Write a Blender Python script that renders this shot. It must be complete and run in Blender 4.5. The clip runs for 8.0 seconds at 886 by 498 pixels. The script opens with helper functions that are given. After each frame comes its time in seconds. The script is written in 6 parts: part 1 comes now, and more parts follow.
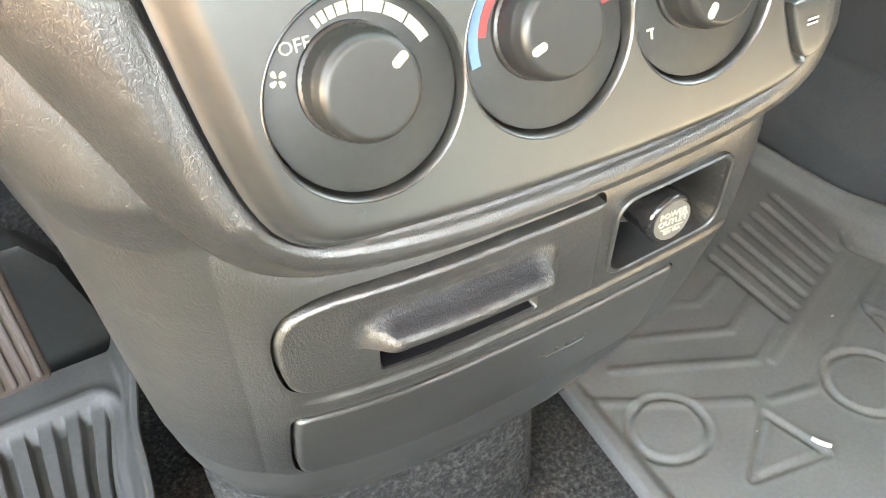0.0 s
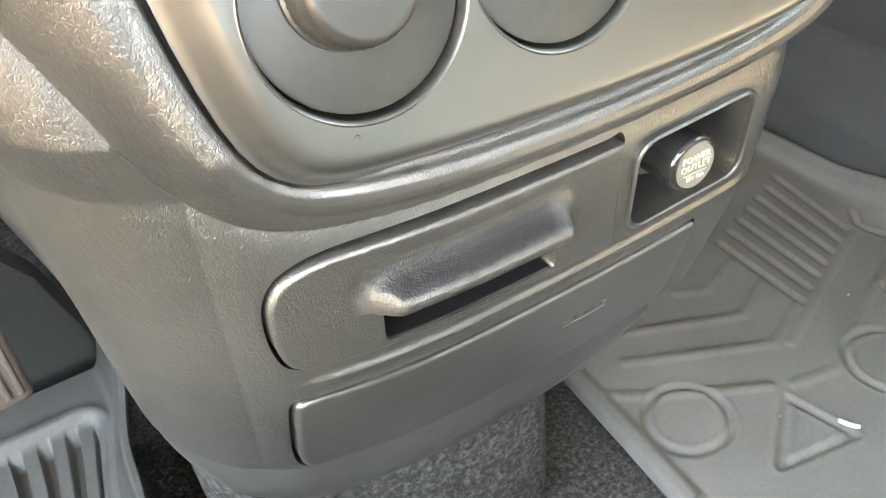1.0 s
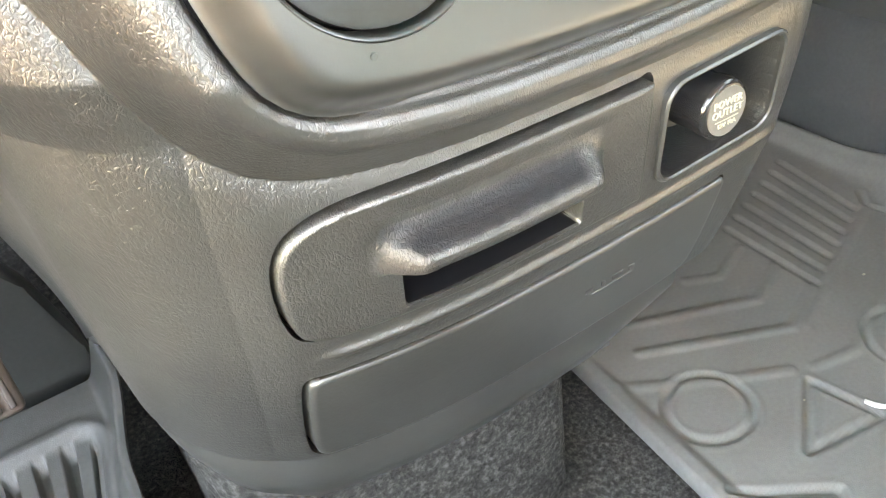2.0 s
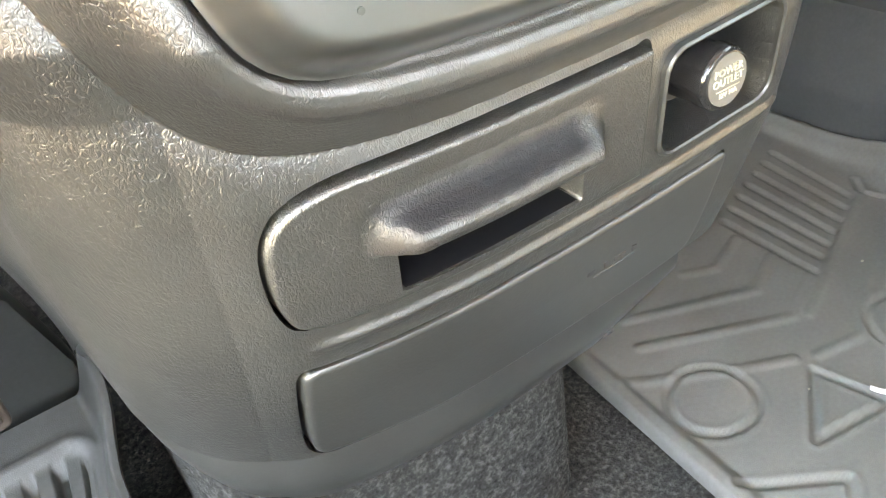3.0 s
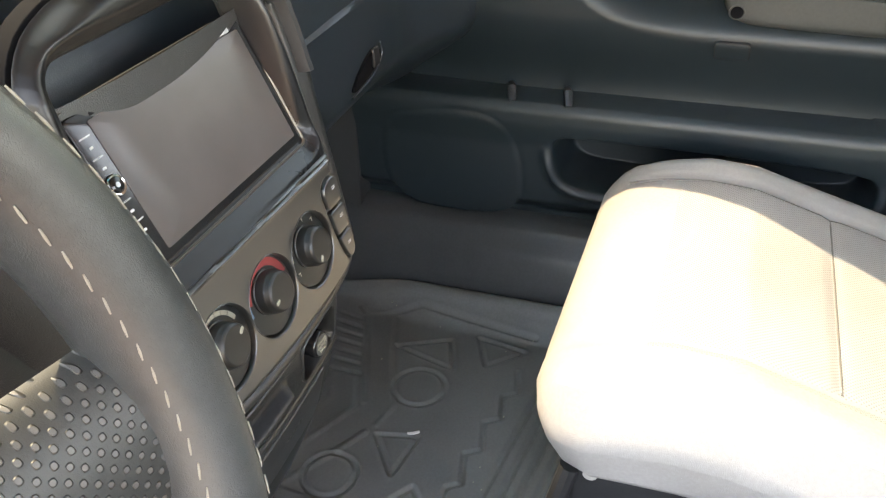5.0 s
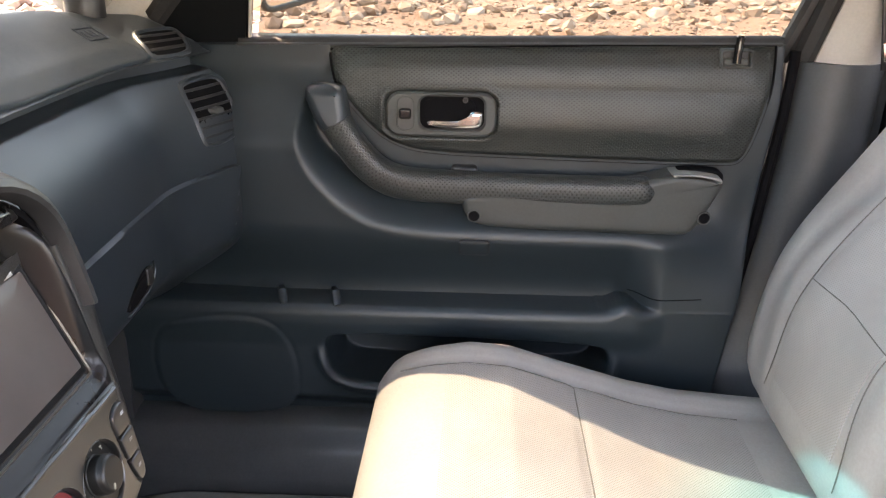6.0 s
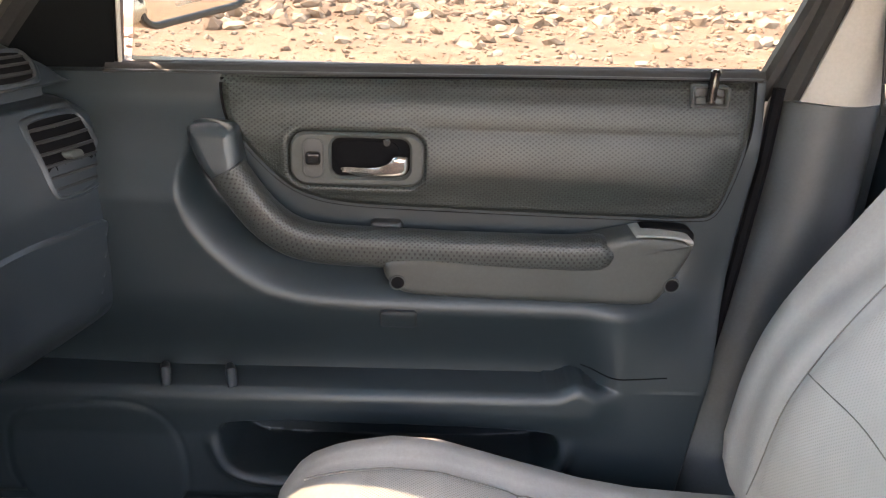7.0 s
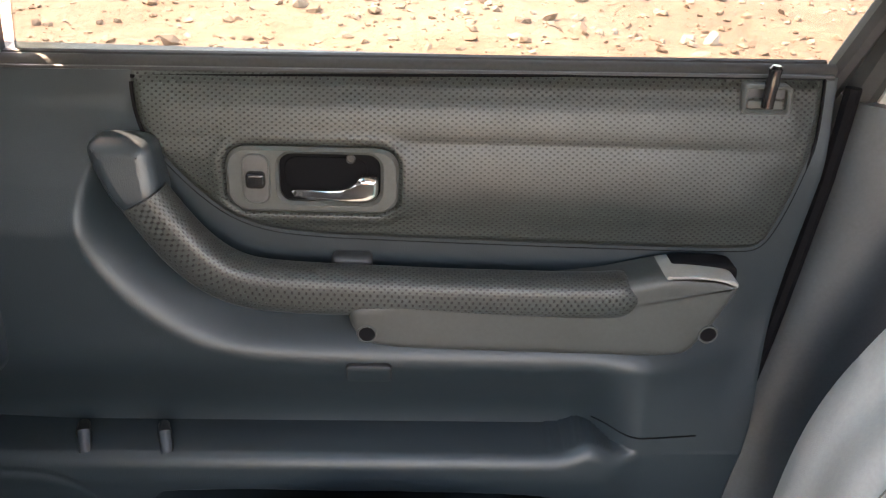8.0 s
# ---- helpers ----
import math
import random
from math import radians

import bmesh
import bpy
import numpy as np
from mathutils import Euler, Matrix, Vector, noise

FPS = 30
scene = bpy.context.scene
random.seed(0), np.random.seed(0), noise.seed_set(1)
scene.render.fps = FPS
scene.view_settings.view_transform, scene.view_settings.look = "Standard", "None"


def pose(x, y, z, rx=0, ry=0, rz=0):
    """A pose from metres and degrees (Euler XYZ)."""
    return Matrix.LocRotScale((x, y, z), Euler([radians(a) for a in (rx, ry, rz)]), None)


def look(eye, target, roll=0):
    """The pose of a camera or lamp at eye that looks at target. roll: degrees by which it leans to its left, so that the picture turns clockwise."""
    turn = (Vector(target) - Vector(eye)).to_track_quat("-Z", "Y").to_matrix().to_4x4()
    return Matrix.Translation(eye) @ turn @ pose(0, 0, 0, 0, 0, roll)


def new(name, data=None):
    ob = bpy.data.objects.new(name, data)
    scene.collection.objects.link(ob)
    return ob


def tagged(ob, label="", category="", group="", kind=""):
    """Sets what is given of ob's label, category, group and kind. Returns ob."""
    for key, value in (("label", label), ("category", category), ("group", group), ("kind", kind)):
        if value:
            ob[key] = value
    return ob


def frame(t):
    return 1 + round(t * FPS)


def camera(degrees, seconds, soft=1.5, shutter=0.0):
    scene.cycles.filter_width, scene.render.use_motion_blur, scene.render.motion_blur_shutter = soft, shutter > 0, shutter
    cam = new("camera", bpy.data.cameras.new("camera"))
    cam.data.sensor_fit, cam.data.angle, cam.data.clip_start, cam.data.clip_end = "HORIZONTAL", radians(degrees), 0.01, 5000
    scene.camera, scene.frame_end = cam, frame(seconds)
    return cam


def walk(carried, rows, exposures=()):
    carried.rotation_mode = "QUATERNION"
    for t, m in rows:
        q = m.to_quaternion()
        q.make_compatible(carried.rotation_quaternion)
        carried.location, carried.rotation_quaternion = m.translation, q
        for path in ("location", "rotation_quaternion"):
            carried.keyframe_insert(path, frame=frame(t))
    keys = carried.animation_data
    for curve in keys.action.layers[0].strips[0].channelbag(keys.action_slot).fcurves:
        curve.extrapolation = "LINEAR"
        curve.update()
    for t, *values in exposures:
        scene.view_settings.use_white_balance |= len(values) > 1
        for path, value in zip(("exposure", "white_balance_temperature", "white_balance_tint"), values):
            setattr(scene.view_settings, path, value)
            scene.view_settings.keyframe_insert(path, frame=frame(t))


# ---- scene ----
cam = camera(56.4, 8.0, 1.2)
PATH = [
    (0, (-0.134, -0.199, 0.583), (0.557, 1.177, -0.693), -4.0),
    (0.5, (-0.132, -0.192, 0.562), (0.575, 1.198, -0.69), -5.5),
    (1, (-0.136, -0.188, 0.545), (0.589, 1.209, -0.689), -6.5),
    (1.5, (-0.139, -0.183, 0.528), (0.601, 1.211, -0.701), -7.1),
    (1.7, (-0.142, -0.18, 0.523), (0.606, 1.219, -0.695), -7.7),
    (3, (-0.144, -0.171, 0.501), (0.643, 1.239, -0.68), -9.9),
    (3.5, (-0.149, -0.182, 0.52), (0.676, 1.157, -0.715), -10.9),
    (4, (-0.213, -0.226, 0.623), (0.799, 0.926, -0.661), -8.8),
    (4.5, (-0.311, -0.27, 0.751), (1.007, 0.597, -0.478), -5.2),
    (4.7, (-0.344, -0.285, 0.783), (1.071, 0.475, -0.408), -4.1),
    (5.8, (-0.476, -0.292, 0.855), (1.357, -0.149, 0.067), 0.1),
    (6, (-0.45, -0.291, 0.865), (1.413, -0.212, 0.142), 0.6),
    (6.5, (-0.352, -0.299, 0.872), (1.537, -0.322, 0.214), 1.5),
    (7, (-0.23, -0.317, 0.869), (1.637, -0.363, 0.154), 2.0),
    (7.5, (-0.096, -0.328, 0.887), (1.727, -0.387, 0.068), 2.1),
    (8, (0.003, -0.321, 0.905), (1.786, -0.413, 0.004), 2.4),
]
EXPOSURES = [(0.0, 6.7, 12600, 17), (4.0, 6.65, 12600, 17), (4.7, 5.15, 11600, 18), (5.8, 4.3, 10000, 28), (8.0, 4.7, 10000, 26)]
walk(cam, [(t, look(eye, target, roll)) for t, eye, target, roll in PATH], EXPOSURES)

# ---------- light ----------
SUN = Vector((0.19, 0.51, 0.85)).normalized()
world = bpy.data.worlds.new("world")
world.use_nodes = True
scene.world = world
wn = world.node_tree
sky = wn.nodes.new("ShaderNodeTexSky")
sky.sky_type, sky.sun_disc = "NISHITA", False
sky.sun_elevation, sky.sun_rotation = math.asin(SUN.z), math.atan2(SUN.x, SUN.y)
wn.links.new(sky.outputs[0], wn.nodes["Background"].inputs[0])
wn.nodes["Background"].inputs[1].default_value = 0.15
lamp = bpy.data.lights.new("sun", "SUN")
lamp.energy, lamp.angle, lamp.color = 1.6, radians(0.53), (1.0, 0.94, 0.88)
sun = new("sun", lamp)
sun.matrix_world = look(SUN * 30, (0, 0, 0))

# ---------- helpers ----------
def part(name, bm, mat, parent=None, label="", sharp=35, smooth=True):
    """One mesh object from a bmesh, under a thing or a part."""
    me = bpy.data.meshes.new(name)
    bmesh.ops.recalc_face_normals(bm, faces=bm.faces[:])
    bm.to_mesh(me)
    bm.free()
    return mesh_part(name, me, mat, parent, label, sharp, smooth)


def mesh_part(name, me, mat, parent=None, label="", sharp=35, smooth=True):
    if smooth:
        me.shade_smooth()
        me.set_sharp_from_angle(angle=radians(sharp))
    if mat:
        me.materials.append(mat)
    ob = new(name, me)
    ob.parent = parent
    if label:
        tagged(ob, label)
    return ob


def thing(name, label, category, at=(0, 0, 0), group="", kind=""):
    ob = new(name)
    ob.empty_display_size = 0.05
    ob.location = at
    bpy.context.view_layer.update()
    return tagged(ob, label, category, group, kind)


def under(ob, parent):
    """Parent ob, built in world coordinates, to a thing that may stand off the origin."""
    ob.parent = parent
    ob.matrix_parent_inverse = Matrix.Translation(parent.location).inverted()
    return ob


def sstep(a, b, x):
    t = np.clip((np.asarray(x, float) - a) / (b - a), 0, 1)
    return t * t * (3 - 2 * t)


def chaikin(pts, n=2, closed=True):
    p = np.array(pts, float)
    for _ in range(n):
        q = np.roll(p, -1, 0) if closed else p[1:]
        a = p if closed else p[:-1]
        r = np.empty((2 * len(a), p.shape[1]))
        r[0::2], r[1::2] = 0.75 * a + 0.25 * q, 0.25 * a + 0.75 * q
        p = r if closed else np.vstack([p[:1], r, p[-1:]])
    return p


def rrect(x0, z0, x1, z1, r, n=6):
    out = []
    for cx, cz, a in ((x1 - r, z1 - r, 0), (x0 + r, z1 - r, 90), (x0 + r, z0 + r, 180), (x1 - r, z0 + r, 270)):
        for i in range(n + 1):
            b = radians(a + 90 * i / n)
            out.append((cx + r * math.cos(b), cz + r * math.sin(b)))
    return np.array(out)


def seg_dist(u, v, pts, closed=False):
    """Distance from points (u, v) to a polyline."""
    p = np.array(pts, float)
    q = np.roll(p, -1, 0) if closed else p[1:]
    p = p if closed else p[:-1]
    best = np.full(np.shape(u), 1e9)
    for (ax, ay), (bx, by) in zip(p, q):
        dx, dy = bx - ax, by - ay
        t = np.clip(((u - ax) * dx + (v - ay) * dy) / (dx * dx + dy * dy + 1e-12), 0, 1)
        best = np.minimum(best, np.hypot(u - ax - t * dx, v - ay - t * dy))
    return best


def poly_sd(u, v, pts):
    """Signed distance to a closed outline: minus inside."""
    d = seg_dist(u, v, pts, True)
    p = np.array(pts, float)
    inside = np.zeros(np.shape(u), bool)
    for (ax, ay), (bx, by) in zip(p, np.roll(p, -1, 0)):
        if ay == by:
            continue
        inside ^= ((ay > v) != (by > v)) & (u < (bx - ax) * (v - ay) / (by - ay) + ax)
    return np.where(inside, -d, d)


def offset(pts, d):
    """Outline moved inwards by d."""
    p = np.array(pts, float)
    area = 0.5 * np.sum(p[:, 0] * np.roll(p[:, 1], -1) - np.roll(p[:, 0], -1) * p[:, 1])
    t = np.roll(p, -1, 0) - np.roll(p, 1, 0)
    t /= np.linalg.norm(t, axis=1)[:, None] + 1e-12
    n = np.stack([-t[:, 1], t[:, 0]], 1) * (1 if area > 0 else -1)
    return p + n * d


def plate(outline, thick, bevel, place, rings=6, back=0.0):
    """A solid plate with rounded rim. place(u, v, w) gives the world place, w being the height over the support."""
    bm = bmesh.new()
    o = np.array(outline, float)
    loops = [(o, -back), (o, max(thick - bevel, 0))]
    for a in (30, 60, 90):
        s = radians(a)
        loops.append((offset(o, bevel * (1 - math.cos(s))), thick - bevel + bevel * math.sin(s)))
    inner = loops[-1][0]
    c = inner.mean(0)
    for i in range(1, rings):
        loops.append((c + (inner - c) * (1 - i / rings), thick))
    rows = []
    for pts, w in loops:
        xyz = place(pts[:, 0], pts[:, 1], np.full(len(pts), w))
        rows.append([bm.verts.new(p) for p in np.stack(np.broadcast_arrays(*xyz), 1)])
    n = len(o)
    for a, b in zip(rows, rows[1:]):
        for i in range(n):
            bm.faces.new((a[i], a[(i + 1) % n], b[(i + 1) % n], b[i]))
    mid = bm.verts.new(np.array(place(c[:1], c[1:2], np.array([thick]))).reshape(3))
    for i in range(n):
        bm.faces.new((rows[-1][i], rows[-1][(i + 1) % n], mid))
    bm.faces.new(rows[0])
    return bm


def ring_plate(outer, inner, thick, bevel, place, back=0.0):
    """A flat frame between two outlines of as many points."""
    bm = bmesh.new()
    o, i_ = np.array(outer, float), np.array(inner, float)
    loops = [(o, -back), (o, thick - bevel), (offset(o, bevel), thick), (offset(i_, -bevel), thick), (i_, thick - bevel), (i_, -back)]
    rows = []
    for pts, w in loops:
        xyz = place(pts[:, 0], pts[:, 1], np.full(len(pts), w))
        rows.append([bm.verts.new(p) for p in np.stack(np.broadcast_arrays(*xyz), 1)])
    n = len(o)
    for a, b in zip(rows, rows[1:] + rows[:1]):
        for k in range(n):
            bm.faces.new((a[k], a[(k + 1) % n], b[(k + 1) % n], b[k]))
    return bm


def field(us, vs, fn, back=None, flat=False):
    """Mesh from a grid of surface places fn(U, V) -> x, y, z, closed at the back where back(U, V) is given."""
    U, V = np.meshgrid(us, vs)
    P = np.stack(np.broadcast_arrays(*fn(U, V)), -1)
    m, n = U.shape
    verts = P.reshape(-1, 3)
    idx = np.arange(m * n).reshape(m, n)
    faces = np.stack([idx[:-1, :-1], idx[:-1, 1:], idx[1:, 1:], idx[1:, :-1]], -1).reshape(-1, 4).tolist()
    if back is not None:
        rim = list(idx[0, :]) + list(idx[1:, -1]) + list(idx[-1, -2::-1]) + list(idx[-2:0:-1, 0])
        B = np.stack(np.broadcast_arrays(*back(U, V)), -1).reshape(-1, 3)
        base = len(verts)
        k = len(rim)
        if flat:
            verts = np.vstack([verts, B[rim]])
            far = [base + i for i in range(k)]
            faces.append(far)
        else:
            verts = np.vstack([verts, B])
            far = [base + i for i in rim]
            faces += (np.array(faces)[:, ::-1] + base).tolist()
        for i in range(k):
            j = (i + 1) % k
            faces.append([rim[j], rim[i], far[i], far[j]])
    me = bpy.data.meshes.new("field")
    me.from_pydata(verts.tolist(), [], faces)
    bm = bmesh.new()
    bm.from_mesh(me)
    bpy.data.meshes.remove(me)
    return bm


def snapped(us, vz, outline, *holes):
    """A grid whose rim is drawn onto an outline and round holes. Returns U, V and what is kept."""
    U, V = np.meshgrid(us, vz)
    cell = max(us[1] - us[0], abs(vz[1] - vz[0]))

    def sd(u, v):
        d = poly_sd(u, v, outline)
        for hole in holes:
            d = np.maximum(d, -poly_sd(u, v, hole))
        return d

    for _ in range(3):
        d = sd(U, V)
        near = (d > 0) & (d < 1.6 * cell)
        e = 1e-5
        gx, gz = (sd(U + e, V) - d) / e, (sd(U, V + e) - d) / e
        n = np.hypot(gx, gz) + 1e-9
        U, V = np.where(near, U - d * gx / n, U), np.where(near, V - d * gz / n, V)
    d = sd(U, V)
    return U, V, d < 0.2 * cell, d < -0.05 * cell


def clipped(X, Y, Z, keep, inner):
    """Mesh of a grid's cells whose corners are all kept, one of them inside."""
    bm, g = bmesh.new(), {}
    for i in range(X.shape[0] - 1):
        for j in range(X.shape[1] - 1):
            c = ((i, j), (i, j + 1), (i + 1, j + 1), (i + 1, j))
            if all(keep[q] for q in c) and any(inner[q] for q in c):
                for q in c:
                    if q not in g:
                        g[q] = bm.verts.new((X[q], Y[q], Z[q]))
                bm.faces.new([g[q] for q in c])
    return bm


def skirted(bm, back):
    """Turn the rim of an open sheet back, away from the viewer, as a straight edge."""
    edges = [e for e in bm.edges if e.is_boundary]
    out = bmesh.ops.extrude_edge_only(bm, edges=edges)
    for q in out["geom"]:
        if isinstance(q, bmesh.types.BMVert):
            q.co.y += back
    return bm


def rbox(size, r, at=(0, 0, 0), n=(8, 8, 8), deform=None, turn=None):
    """A rounded box, with a grid dense enough to be shaped by deform(x, y, z) in its own frame."""
    bm = bmesh.new()
    h = np.array(size, float) / 2
    seen = {}

    def vert(p):
        key = tuple(np.round(p, 6))
        if key not in seen:
            q = np.clip(p, -(h - r), h - r)
            d = p - q
            l = np.linalg.norm(d)
            w = q + d / l * r if l > 1e-9 else p
            seen[key] = bm.verts.new(w)
        return seen[key]

    def ticks(k, a):
        rr = min(r, a * 0.999)
        core = np.linspace(-(a - rr), a - rr, k + 1)
        return np.concatenate([[-a, -a + 0.45 * rr], core, [a - 0.45 * rr, a]])

    T = [ticks(n[i], h[i]) for i in range(3)]
    for ax in range(3):
        b, c = (ax + 1) % 3, (ax + 2) % 3
        for s in (-1, 1):
            for i in range(len(T[b]) - 1):
                for j in range(len(T[c]) - 1):
                    quad = []
                    for du, dv in ((0, 0), (1, 0), (1, 1), (0, 1)):
                        p = np.zeros(3)
                        p[ax], p[b], p[c] = s * h[ax], T[b][i + du], T[c][j + dv]
                        quad.append(vert(p))
                    if len(set(quad)) == 4:
                        try:
                            bm.faces.new(quad)
                        except ValueError:
                            pass
    if deform:
        P = np.array([v.co[:] for v in bm.verts])
        Q = np.stack(np.broadcast_arrays(*deform(P[:, 0], P[:, 1], P[:, 2])), 1)
        for v, q in zip(bm.verts, Q):
            v.co = q
    m = Matrix.Translation(at) @ (turn or Matrix.Identity(4))
    bm.transform(m)
    return bm


def lathe(profile, n=40, m=None, ripple=None):
    """A turned solid about z. profile: (radius, height) from the bottom's middle to the top's. ripple(i, k): factor on the radius."""
    bm = bmesh.new()
    rows = []
    for k, (r, z) in enumerate(profile):
        if r < 1e-6:
            rows.append([bm.verts.new((0, 0, z))])
            continue
        rows.append([])
        for i in range(n):
            a = 2 * math.pi * i / n
            f = ripple(i, k) if ripple else 1
            rows[-1].append(bm.verts.new((r * f * math.cos(a), r * f * math.sin(a), z)))
    for a, b in zip(rows, rows[1:]):
        for i in range(n):
            j = (i + 1) % n
            if len(a) == 1:
                bm.faces.new((a[0], b[i], b[j]))
            elif len(b) == 1:
                bm.faces.new((a[i], a[j], b[0]))
            else:
                bm.faces.new((a[i], a[j], b[j], b[i]))
    if m:
        bm.transform(m)
    return bm


def tube(pts, radius, n=8, closed=False, bm=None, flat=1.0):
    """A tube along points. radius: a number or one a point."""
    bm = bm or bmesh.new()
    P = [Vector(p) for p in pts]
    k = len(P)
    rad = [radius] * k if isinstance(radius, (int, float)) else list(radius)
    rows, side = [], None
    for i in range(k):
        a, b = P[(i - 1) % k if closed else max(i - 1, 0)], P[(i + 1) % k if closed else min(i + 1, k - 1)]
        t = (b - a).normalized()
        if side is None:
            side = t.orthogonal().normalized()
        side = (side - t * side.dot(t)).normalized()
        up = t.cross(side)
        rows.append([bm.verts.new(P[i] + rad[i] * (math.cos(2 * math.pi * j / n) * side + flat * math.sin(2 * math.pi * j / n) * up)) for j in range(n)])
    for i in range(k if closed else k - 1):
        a, b = rows[i], rows[(i + 1) % k]
        for j in range(n):
            bm.faces.new((a[j], a[(j + 1) % n], b[(j + 1) % n], b[j]))
    if not closed:
        bm.faces.new(rows[0])
        bm.faces.new(rows[-1])
    return bm


def prism(pts, a, b, axis=1, bevel=0.0):
    """A polygon swept straight along an axis from a to b. pts are in the other two axes, in order."""
    bm = bmesh.new()
    o = [i for i in range(3) if i != axis]

    def mk(p, d):
        v = [0, 0, 0]
        v[o[0]], v[o[1]], v[axis] = p[0], p[1], d
        return bm.verts.new(v)

    lo, hi = [mk(p, a) for p in pts], [mk(p, b) for p in pts]
    n = len(pts)
    for i in range(n):
        bm.faces.new((lo[i], lo[(i + 1) % n], hi[(i + 1) % n], hi[i]))
    bm.faces.new(lo)
    bm.faces.new(hi)
    bmesh.ops.recalc_face_normals(bm, faces=bm.faces[:])
    if bevel:
        bmesh.ops.bevel(bm, geom=bm.edges[:], offset=bevel, segments=2, affect="EDGES", profile=0.5)
    return bm


def lettering(text, size, m, mat, parent, depth=0.0003, name="lettering", align="CENTER"):
    cu = bpy.data.curves.new(name, "FONT")
    cu.body, cu.size, cu.extrude, cu.align_x, cu.align_y, cu.resolution_u = text, size, depth, align, "CENTER", 2
    tmp = bpy.data.objects.new(name, cu)
    scene.collection.objects.link(tmp)
    bpy.context.view_layer.update()
    me = bpy.data.meshes.new_from_object(tmp.evaluated_get(bpy.context.evaluated_depsgraph_get()))
    bpy.data.objects.remove(tmp)
    me.transform(m)
    return mesh_part(name, me, mat, parent, smooth=False)


# ---------- materials ----------
def node_mat(name):
    m = bpy.data.materials.new(name)
    m.use_nodes = True
    nt = m.node_tree
    b = nt.nodes["Principled BSDF"]
    tc = nt.nodes.new("ShaderNodeTexCoord")
    return m, nt, b, tc.outputs["Object"]


def n_noise(nt, co, scale, detail=4, rough=0.55):
    n = nt.nodes.new("ShaderNodeTexNoise")
    n.inputs["Scale"].default_value, n.inputs["Detail"].default_value, n.inputs["Roughness"].default_value = scale, detail, rough
    nt.links.new(co, n.inputs["Vector"])
    return n.outputs["Fac"]


def n_vor(nt, co, scale, feature="F1", rnd=1.0):
    n = nt.nodes.new("ShaderNodeTexVoronoi")
    n.feature = feature
    n.inputs["Scale"].default_value, n.inputs["Randomness"].default_value = scale, rnd
    nt.links.new(co, n.inputs["Vector"])
    return n.outputs["Distance"]


def n_math(nt, op, a, b=None, c=None):
    n = nt.nodes.new("ShaderNodeMath")
    n.operation = op
    for i, v in enumerate((a, b, c)):
        if v is None:
            continue
        if isinstance(v, (int, float)):
            n.inputs[i].default_value = v
        else:
            nt.links.new(v, n.inputs[i])
    return n.outputs[0]


def n_ramp(nt, fac, stops):
    n = nt.nodes.new("ShaderNodeValToRGB")
    e = n.color_ramp.elements
    while len(e) < len(stops):
        e.new(0.5)
    for el, (p, c) in zip(e, stops):
        el.position, el.color = p, (*c, 1) if len(c) == 3 else c
    nt.links.new(fac, n.inputs["Fac"])
    return n.outputs["Color"]


def n_range(nt, fac, a, b, lo, hi):
    n = nt.nodes.new("ShaderNodeMapRange")
    for i, v in enumerate((a, b, lo, hi)):
        n.inputs[i + 1].default_value = v
    nt.links.new(fac, n.inputs[0])
    return n.outputs[0]


def n_bump(nt, height, strength, dist, b, prev=None):
    n = nt.nodes.new("ShaderNodeBump")
    n.inputs["Strength"].default_value, n.inputs["Distance"].default_value = strength, dist
    nt.links.new(height, n.inputs["Height"])
    if prev is not None:
        nt.links.new(prev, n.inputs["Normal"])
    nt.links.new(n.outputs["Normal"], b.inputs["Normal"])
    return n.outputs["Normal"]


def mix_col(c, f):
    return tuple(max(0, min(1, x * f)) for x in c)


def n_stretch(nt, co, s):
    n = nt.nodes.new("ShaderNodeVectorMath")
    n.operation = "MULTIPLY"
    n.inputs[1].default_value = s
    nt.links.new(co, n.inputs[0])
    return n.outputs[0]


